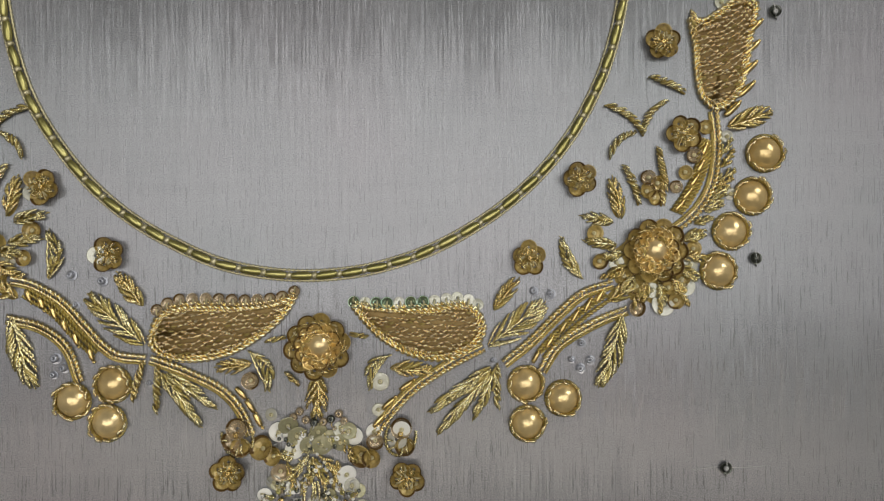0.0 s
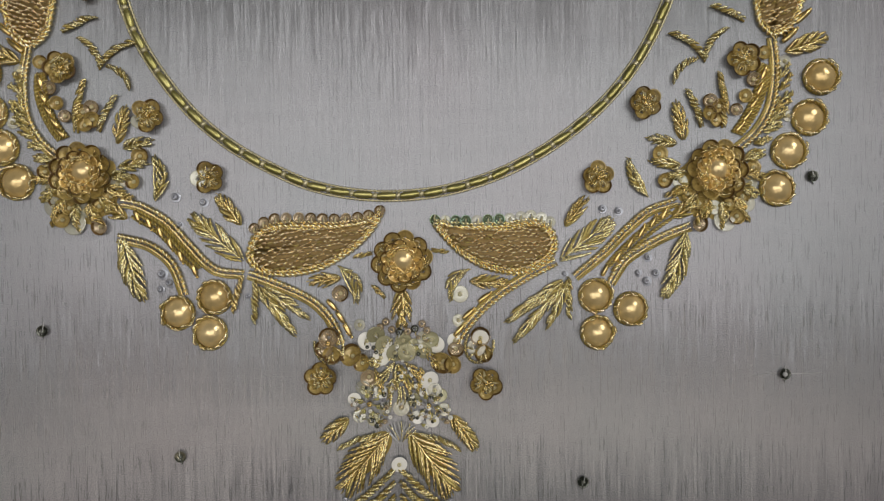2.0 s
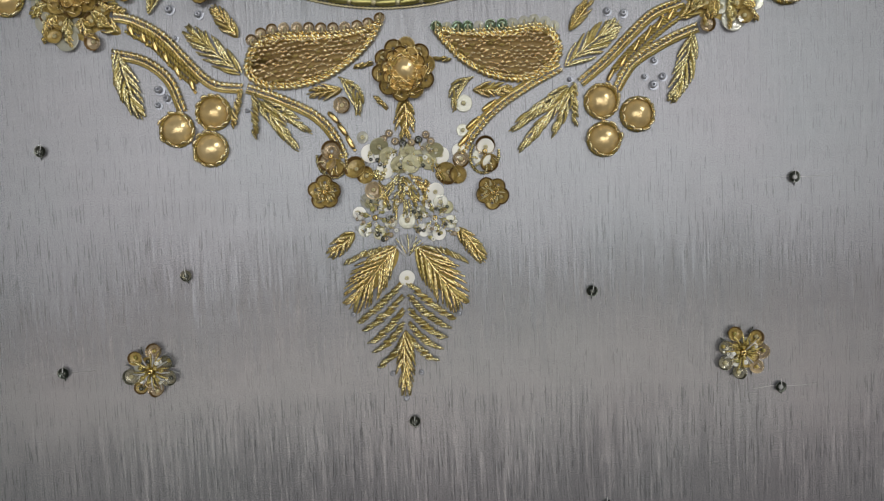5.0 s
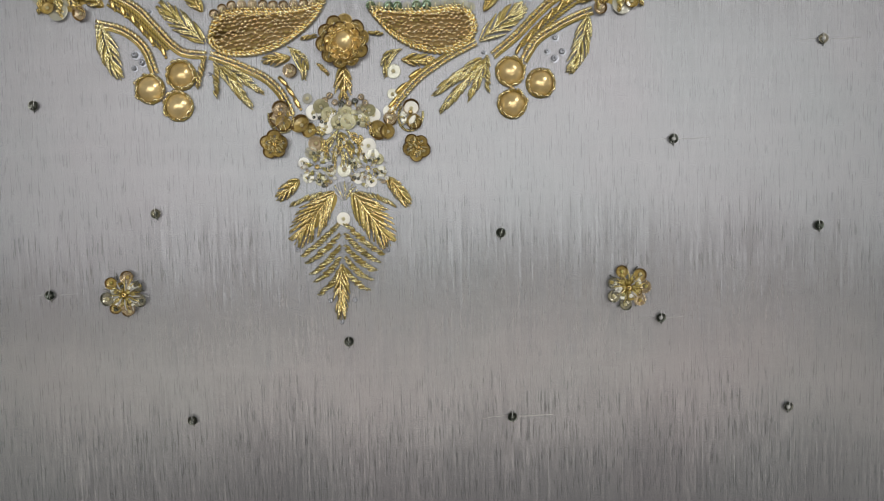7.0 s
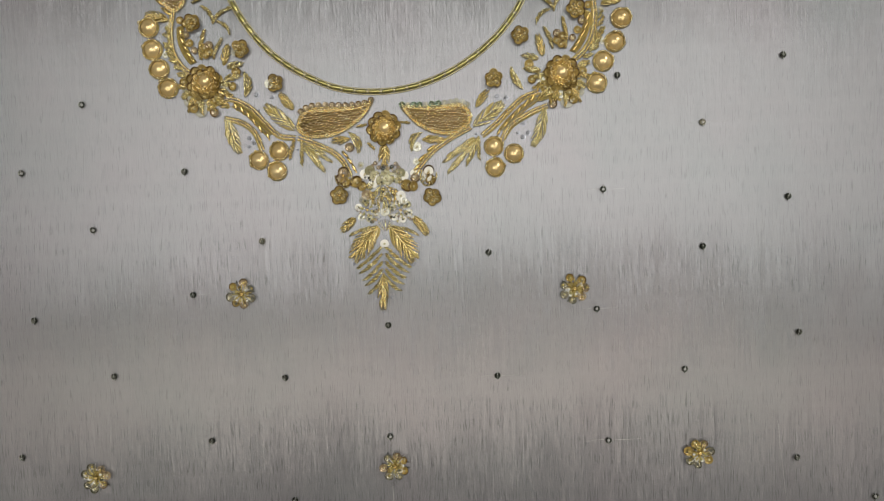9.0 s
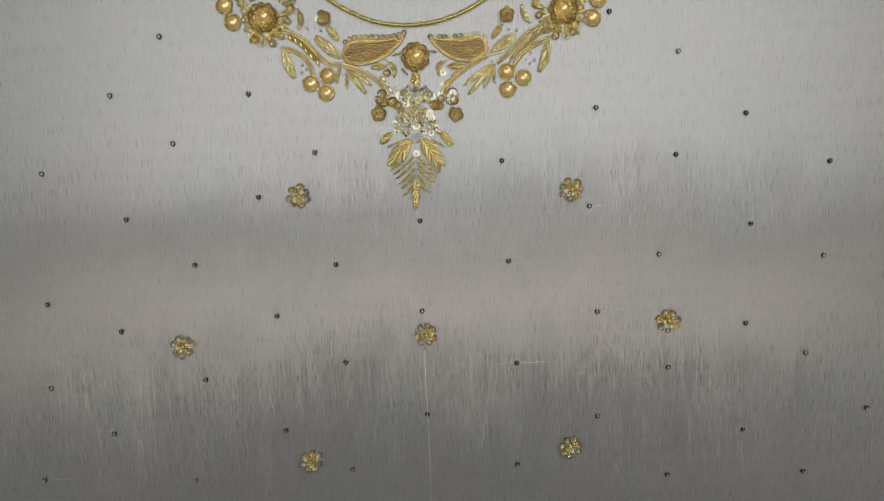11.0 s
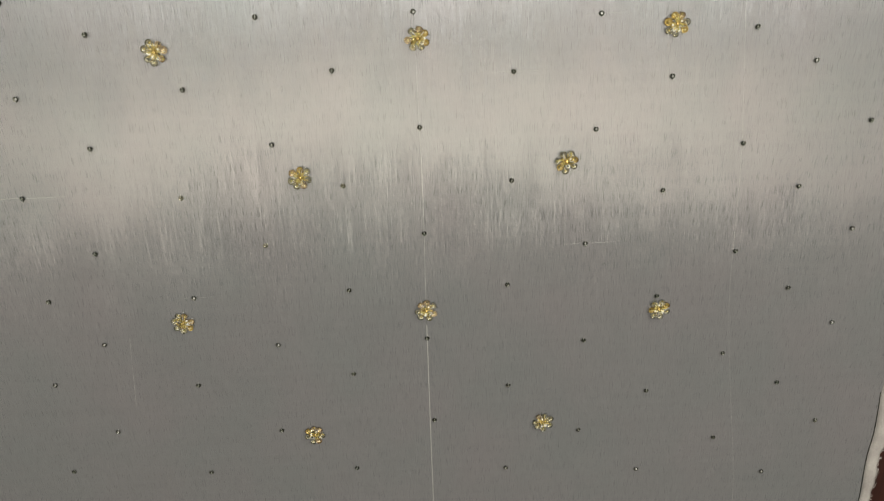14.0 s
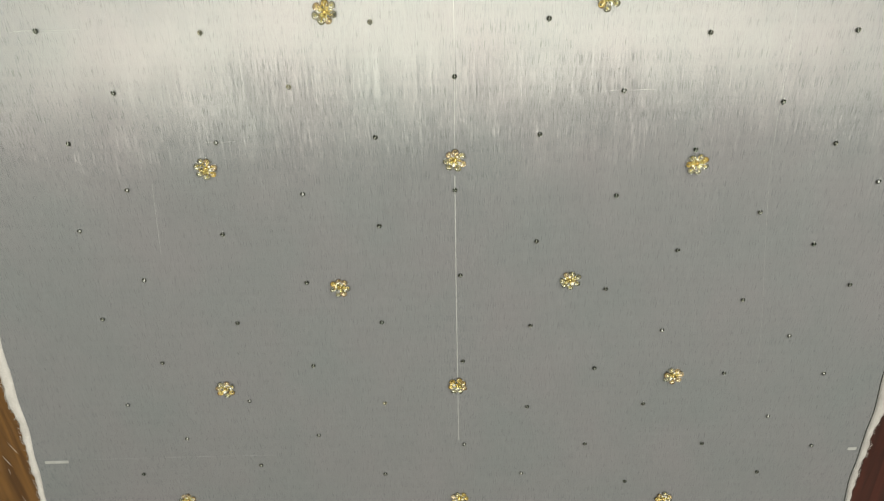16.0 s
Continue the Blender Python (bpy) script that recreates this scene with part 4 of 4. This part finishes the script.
# ---- pendant ----
small_flower(-22.6, 61.9, 90)
small_flower(28.8, 59.8, 50)
for x, y, flip in ((-20.2, 72.0, 1), (27.0, 71.6, -1)):
    ob = thing("sequin_pod", x, y, "oval pod of amber sequins in an open gold coil loop", "pod motif", "sequin pods")
    ring = [(4.4 * math.cos(math.pi * (0.85 + t * 0.13)), 5.6 * math.sin(math.pi * (0.85 + t * 0.13))) for t in range(11)]
    part("coil_loop", rope("coil_loop", ring, 0.6), LIME, ob, (0, 0, 0), (0, 0, 14 * flip))
    sequin(ob, 0.2, 2.6, 3.1, MAUVE, 0.9, 8, 90)
    sequin(ob, -1.0, -0.6, 2.9, CLEAR if flip < 0 else MAUVE, 1.2, 10, 200)
    sequin(ob, 1.2, -2.4, 2.9, AMBER, 1.0, 6, 270)
    for k in range(5):
        a = math.pi * (1.05 + 0.2 * k)
        stitch(ob, 4.6 * math.cos(a), 5.6 * math.sin(a), 2.4 * math.cos(a + 0.3), 3.0 * math.sin(a + 0.3), 0.9, 0.95, LIME, "thread")
    bead(ob, 0, 1.0, 0.9, BRIGHT, 1.9)
for x, y, r, mat, z in ((-12.7, 68.8, 3.6, AMBER, 0.7), (-9.6, 66.6, 2.8, AMBER, 1.0), (15.7, 66.8, 3.6, AMBER, 0.9), (18.6, 65.8, 2.8, AMBER, 1.3), (19.6, 70.6, 2.6, MAUVE, 0.7),
                        (-8.2, 73.4, 2.9, WHITE_GLINT, 0.7), (-5.4, 75.3, 2.9, MOSS, 1.3), (-3.8, 68.2, 2.7, WHITE_GLINT, 0.9), (-2.8, 72.4, 2.8, MOSS, 1.5), (-3.4, 70.4, 2.4, WHITE_GLINT, 1.2),
                        (0.6, 69.6, 2.8, MOSS, 1.2), (4.2, 69.7, 2.9, MOSS, 1.6), (6.5, 71.2, 2.8, MOSS, 1.2), (3.2, 73.4, 2.6, MOSS, 0.9), (9.6, 70.2, 2.6, MOSS, 1.1), (9.8, 74.0, 2.4, CLEAR, 0.8),
                        (13.4, 72.0, 2.7, WHITE_GLINT, 0.8), (12.0, 73.6, 2.4, MOSS, 1.3), (19.3, 73.1, 2.4, WHITE_GLINT, 0.7), (27.3, 73.9, 2.6, WHITE_GLINT, 1.8), (11.3, 60.8, 2.9, WHITE_GLINT, 0.9),
                        (-7.7, 62.2, 2.8, MAUVE, 0.8), (-9.6, 58.8, 2.4, CLEAR, 0.7), (12.8, 57.6, 2.3, CLEAR, 0.8), (2.2, 52.3, 2.6, CLEAR, 0.8), (1.4, 34.5, 2.5, WHITE_GLINT, 1.2), (-10.4, 78.4, 1.9, CLEAR, 0.5)):
    lone_sequin(x, y, r, mat, z, rng.uniform(0, 26), rng.uniform(0, 360), "amber round sequin held by a gold bead" if mat == AMBER else "clear round sequin held by a gold bead")
for x, y in ((-2.2, 79.3), (9.1, 78.5), (-0.4, 76.8), (2.0, 76.0), (4.6, 76.2), (6.8, 77.0), (10.6, 76.4), (-4.0, 77.6)):
    ob = thing("dark_bead", x, y, "dark glassy round bead at the pendant's top", "bead", "dark beads")
    bead(ob, 0, 0, 1.3, rng.choice((SMOKE, MAUVE)), name="glass")
for p, q in (((0.6, 66.6), (-6.6, 58.8)), ((3.4, 66.6), (9.6, 59.4)), ((-3.8, 66.4), (-10.0, 67.6)), ((9.6, 72.0), (13.6, 63.8)), ((2.0, 66.0), (-1.8, 55.6)), ((2.2, 66.0), (5.6, 56.0)), ((-6, 64.8), (-4, 57.0)), ((8.4, 65.0), (7.6, 57.4))):
    leaf(p, q, 2.6, rng.choice((GOLD, LIME)), False, 6, bend=0.4)
knots = thing("coil_knots", 2.0, 60.0, "tangle of gold coil knots and beads among the pendant's sequins", "stitching")
for cx, cy, rx, ry, n in ((0, 10, 12, 6, 46), (-9.6, -6.6, 7.4, 6.4, 52), (8.8, -7.4, 7.4, 6.4, 52), (0, -1, 5, 6, 22)):
    for k in range(n):
        a, q = rng.uniform(0, 2 * math.pi), math.sqrt(rng.random())
        x, y, w = cx + rx * q * math.cos(a), cy + ry * q * math.sin(a), rng.uniform(0, math.pi)
        stitch(knots, x, y, x + 1.4 * math.cos(w), y + 1.4 * math.sin(w), 0.7 + 0.6 * rng.random(), 0.6, rng.choice((LIME, PALE, HUSK, SILVER, SILVER)))
        if k % 2:
            bead(knots, x + 0.6, y - 0.5, rng.uniform(0.5, 0.95), rng.choice((OLIVE, MAUVE, SMOKE, WHITE_GLINT, WHITE_GLINT)), 1.2)
arch = thing("stitched_arch", 2.0, 52.6, "arched gold coil pod in the pendant", "pod motif")
part("rope", rope("rope", [(-3.2, 0), (-2.6, 5.4), (0, 8.4), (2.6, 5.4), (3.2, 0)], 0.65), ROPE, arch)
for k in range(-1, 2):
    stitch(arch, k * 1.2, 0.6, k * 0.7, 6.4, 0.1, 1.1, LIME)


def bead_flower(x, y, r):
    """A ring of clear sequins round a knot of green gold beads."""
    ob = thing("bead_flower", x, y, "small clear sequin flower with green gold beads", "flower motif", "bead flowers", rz=rng.uniform(0, 60))
    for k in range(6):
        a = 2 * math.pi * k / 6 + rng.uniform(-0.12, 0.12)
        c, s = math.cos(a), math.sin(a)
        sequin(ob, 0.72 * r * c, 0.72 * r * s, 0.3 * r, rng.choice((CLEAR, MOSS, WHITE_GLINT)), 0.6, rng.uniform(-20, 26), math.degrees(a), name="petal")
        stitch(ob, 0.2 * r * c, 0.2 * r * s, 0.7 * r * c, 0.7 * r * s, 0.5, 0.8, LIME, "thread")
        bead(ob, 0.42 * r * c, 0.42 * r * s, 0.85, OLIVE, 1.0)
        bead(ob, 0.74 * r * c, 0.74 * r * s, 0.6, SMOKE, 1.0)
    bead(ob, 0, 0, 1.0, BRIGHT, 1.1)


bead_flower(-7.6, 53.6, 7.0)
bead_flower(10.8, 52.8, 7.0)
leaf((-14.2, 49.0), (-22.4, 42.4), 5.6)
leaf((18.2, 49.6), (25.4, 39.0), 5.8)
blade((-3.8, 43.8), (-18.2, 39.6), LIME, 1.8, -0.8)
blade((6.7, 43.6), (21.0, 38.6), LIME, 1.8, 0.9)
for p, q, s in (((-1.2, 44.6), (-16.6, 26.2), 1), ((4.8, 44.2), (18.0, 25.0), -1)):
    leaf(p, q, 12.6, GOLD, n=15, bend=-0.6 * s)
for k in range(5):
    y, w, d = 33.6 - 4.3 * k, 15.6 - 1.6 * k, 12.4 - 0.75 * k
    for side in (-1, 1):
        blade((0.7 + side * 0.9, y), (0.7 + side * w, y - d + rng.uniform(-0.6, 0.6)), LIME, 2.0, -side * 0.9, "tail_frond")
fan = thing("thread_fan", 2.0, 43.6, "fan of silvery threads above the pendant's tail", "stitching")
for k in range(13):
    a = math.pi * (0.12 + 0.76 * k / 12)
    stitch(fan, 0.8 * math.cos(a), 0.4 * math.sin(a) - rng.uniform(0, 3), 5.2 * math.cos(a), 4.6 * math.sin(a), 0.3, 0.7, rng.choice((SILVER, SILVER, LIME)))
leaf((0.3, 18.0), (-0.5, -2.2), 6.4, GOLD, n=11)
for x, y in ((-15.8, 23.6), (17.2, 22.6), (-4.4, 4.4), (4.6, 4.4), (-0.4, -3.6)):
    ob = thing("glass_bead", x, y, "small bluish clear glass bead sewn on silk", "bead", "glass beads")
    bead(ob, 0, 0, 0.9, GLASS, name="glass")


# ---- scattered flowers and spangles over the cloth ----
def scattered_flower(x, y, r=9.0):
    """Seven cupped sequins round a nest of gold coil threads, beads and painted-glint chips."""
    ob = thing("scattered_flower", x, y, "round flower of gold sequins and coils on plain silk", "flower motif", "scattered flowers", rz=rng.uniform(0, 45))
    part("base", lathe("base", [(0.05, 0.9), (2.6, 0.6), (3.4, 0.0), (0.05, 0.0)], 10, False), PADDING, ob)
    for k in range(7):
        a = 2 * math.pi * k / 7 + rng.uniform(-0.13, 0.13)
        c, s = math.cos(a), math.sin(a)
        q = r * rng.uniform(0.66, 0.74)
        sequin(ob, q * c, q * s, r * rng.uniform(0.25, 0.30), rng.choice((AMBER, MAUVE, MAUVE, FERN, FERN, FERN)), 0.8, -rng.uniform(-4, 22), math.degrees(a), name="petal")
        bead(ob, 0.72 * r * c, 0.72 * r * s, 0.7, rng.choice((OLIVE, HUSK, SMOKE, PALE)), 1.2)
        sequin(ob, 0.42 * r * math.cos(a + 0.45), 0.42 * r * math.sin(a + 0.45), 0.16 * r, rng.choice((MAUVE, AMBER, WHITE_GLINT, CLEAR)), 1.1, -rng.uniform(5, 30), math.degrees(a) + 26, name="petal")
        for d in (-0.26, 0.0, 0.26):
            u, v = r * rng.uniform(0.12, 0.24), r * rng.uniform(0.5, 0.74)
            e = a + d + rng.uniform(-0.12, 0.12)
            stitch(ob, u * math.cos(a + d), u * math.sin(a + d), v * math.cos(e), v * math.sin(e), 1.0, 0.75, rng.choice((LIME, HUSK, HUSK, HUSK, SILVER)), "thread")
        bead(ob, 0.36 * r * math.cos(a + 0.4), 0.36 * r * math.sin(a + 0.4), 0.8, rng.choice((HUSK, WHITE_GLINT, OLIVE, SMOKE)), 1.7)
        for w in (0.2, 0.62):
            f = a + w + rng.uniform(-0.12, 0.12)
            v = r * rng.uniform(0.80, 0.98)
            stitch(ob, v * math.cos(f), v * math.sin(f), (v - 2.4) * math.cos(f + 0.1), (v - 2.4) * math.sin(f + 0.1), 0.2, 0.65, rng.choice((SILVER, SILVER, SMOKE, SMOKE)), "tie")
    bead(ob, 0, 0, 1.2, BRIGHT, 1.7)
    for k in range(4):
        bead(ob, 1.7 * math.cos(1.57 * k), 1.7 * math.sin(1.57 * k), 0.7, HUSK, 1.6)


for row in (((-79.6, 8.6), (106, 6.6)), ((-167, -93.4), (3.2, -90.8), (173.2, -87.4)), ((-82.2, -180.8), (103.2, -177)), ((-179.8, -288.6), (1.2, -287.2), (177.4, -294.8)),
            ((-92, -393.4), (90.9, -392)), ((-200.3, -493.6), (0, -496), (185.4, -491)), ((-98, -627), (95, -640)), ((-259, -628), (-0.2, -634), (195, -641))):
    for x, y in row:
        if abs(x) > 99 or abs(x) < 90 or y > -600:
            scattered_flower(x, y)


def spangle(x, y, pull=0.0, tone=0):
    """One sequin held down by a bead and two thread loops: 0 smoky, 1 olive."""
    hue, word = ((SMOKE, "smoky"), (FERN, "olive"))[tone]
    ob = thing("spangle", x, y, "tiny " + word + (" sequin beside a pulled thread" if pull else " sequin with bead sewn on silver silk"), "sequin", "scattered spangles", rz=0 if pull else rng.uniform(-14, 14))
    sequin(ob, 0, 0, 1.8, hue, 0.25, rng.uniform(-6, 6), rng.uniform(0, 360), name="disc")
    bead(ob, 0.1, -0.1, 0.8, SMOKE if rng.random() < 0.6 else SILVER, 0.75)
    stitch(ob, 0.1, 2.7, -0.1, -1.2, 0.75, 0.38, SILVER, "loop")
    stitch(ob, 0.2, -2.6, 0, -0.5, 0, 0.6, SMOKE, "loop")
    if pull:
        part("pulled_thread", tube("pulled_thread", [(-pull * 0.7, -0.6), (-pull * 0.2, 0.2), (pull * 0.3, -0.1), (pull, 0.3)], 0.09, 2, 5, 2, 0, 0.7, 0.08), SILVER, ob)


for x, y, pull, tone in ((228, 205, 0, 0), (138, 196, 0, 0), (-170, 190, 0, 0), (185, 165, 0, 0), (-214, 150, 0, 0), (222, 131, 0, 0), (132, 123, 0, 0), (-165, 117, 0, 0)):
    spangle(x, y, pull, tone)
for x, y, pull, tone in ((178, 96, 14, 1), (-201, 80, 0, 0), (-109, 78, 0, 0), (123, 61, 14, 0), (224, 54, 0, 0), (-162, 47, 0, 0), (-67, 38, 0, 1), (-252, 30, 0, 0), (177, 28, 0, 0), (59, 28, 0, 0), (282, 20, 0, 0)):
    spangle(x, y, pull, tone)
for x, y, pull, tone in ((-107, 9, 10, 0), (-198, -3, 0, 0), (118, -5, 12, 0), (2, -11, 0, 0), (229, -21, 0, 0), (-154, -36, 0, 0), (-57, -39, 0, 0), (166, -40, 0, 0), (62, -41, 16, 0), (280, -45, 0, 0), (-258, -60, 0, 0), (-100, -74, 0, 0), (1, -74, 0, 0), (123, -79, 18, 0), (-209, -81, 0, 0)):
    spangle(x, y, pull, tone)
for x, y, pull, tone in ((227, -91, 0, 0), (-54, -109, 0, 0), (66, -114, 26, 0), (270, -114, 0, 0), (-153, -118, 0, 0), (-262, -120, 0, 0), (173, -121, 0, 0), (2, -149, 0, 0), (123, -155, 0, 0), (-221, -155, 0, 0), (315, -156, 0, 0), (-99, -157, 0, 0), (227, -169, 0, 0), (-274, -188, 30, 0), (-53, -188, 0, 1), (65, -189, 0, 0)):
    spangle(x, y, pull, tone)
for x, y, pull, tone in ((-166, -192, 0, 1), (173, -201, 0, 0), (271, -202, 0, 0), (2, -226, 0, 0), (-112, -230, 0, 1), (-233, -231, 0, 0), (316, -236, 0, 0), (119, -239, 22, 0), (231, -250, 0, 0), (-274, -267, 0, 0), (-55, -268, 0, 0), (-169, -269, 14, 0), (62, -269, 0, 0), (275, -282, 0, 0), (175, -284, 0, 0)):
    spangle(x, y, pull, tone)
for x, y, pull, tone in ((-241, -304, 0, 0), (1, -311, 0, 0), (-112, -311, 0, 0), (314, -313, 0, 0), (121, -319, 0, 0), (231, -336, 0, 0), (-285, -337, 0, 0), (-57, -339, 0, 0), (-177, -343, 0, 0), (63, -356, 0, 0), (278, -365, 0, 0), (173, -367, 0, 0), (-246, -382, 0, 0), (4, -385, 0, 0), (-118, -388, 0, 0)):
    spangle(x, y, pull, tone)
for x, y, pull, tone in ((120, -401, 0, 0), (315, -403, 0, 0), (232, -415, 0, 0), (-288, -418, 0, 0), (-179, -425, 0, 0), (-61, -428, 0, 0), (61, -435, 0, 0), (170, -443, 0, 0), (277, -452, 0, 0), (-249, -464, 0, 0), (5, -470, 0, 0), (-122, -471, 0, 0), (117, -481, 0, 0), (229, -490, 0, 0)):
    spangle(x, y, pull, tone)
for x, y, pull, tone in ((315, -493, 0, 0), (-182, -508, 0, 0), (-289, -509, 0, 0), (-64, -514, 0, 1), (61, -522, 0, 0), (163, -522, 0, 0), (276, -540, 0, 0), (-245, -550, 0, 0), (-126, -550, 0, 0), (5, -565, 0, 0), (115, -568, 0, 0), (222, -571, 0, 0), (323, -577, 0, 0), (-183, -585, 0, 0)):
    spangle(x, y, pull, tone)
for x, y, pull, tone in ((-294, -593, 0, 0), (-69, -600, 0, 0), (58, -603, 0, 0), (279, -609, 0, 0), (156, -617, 0, 0)):
    spangle(x, y, pull, tone)
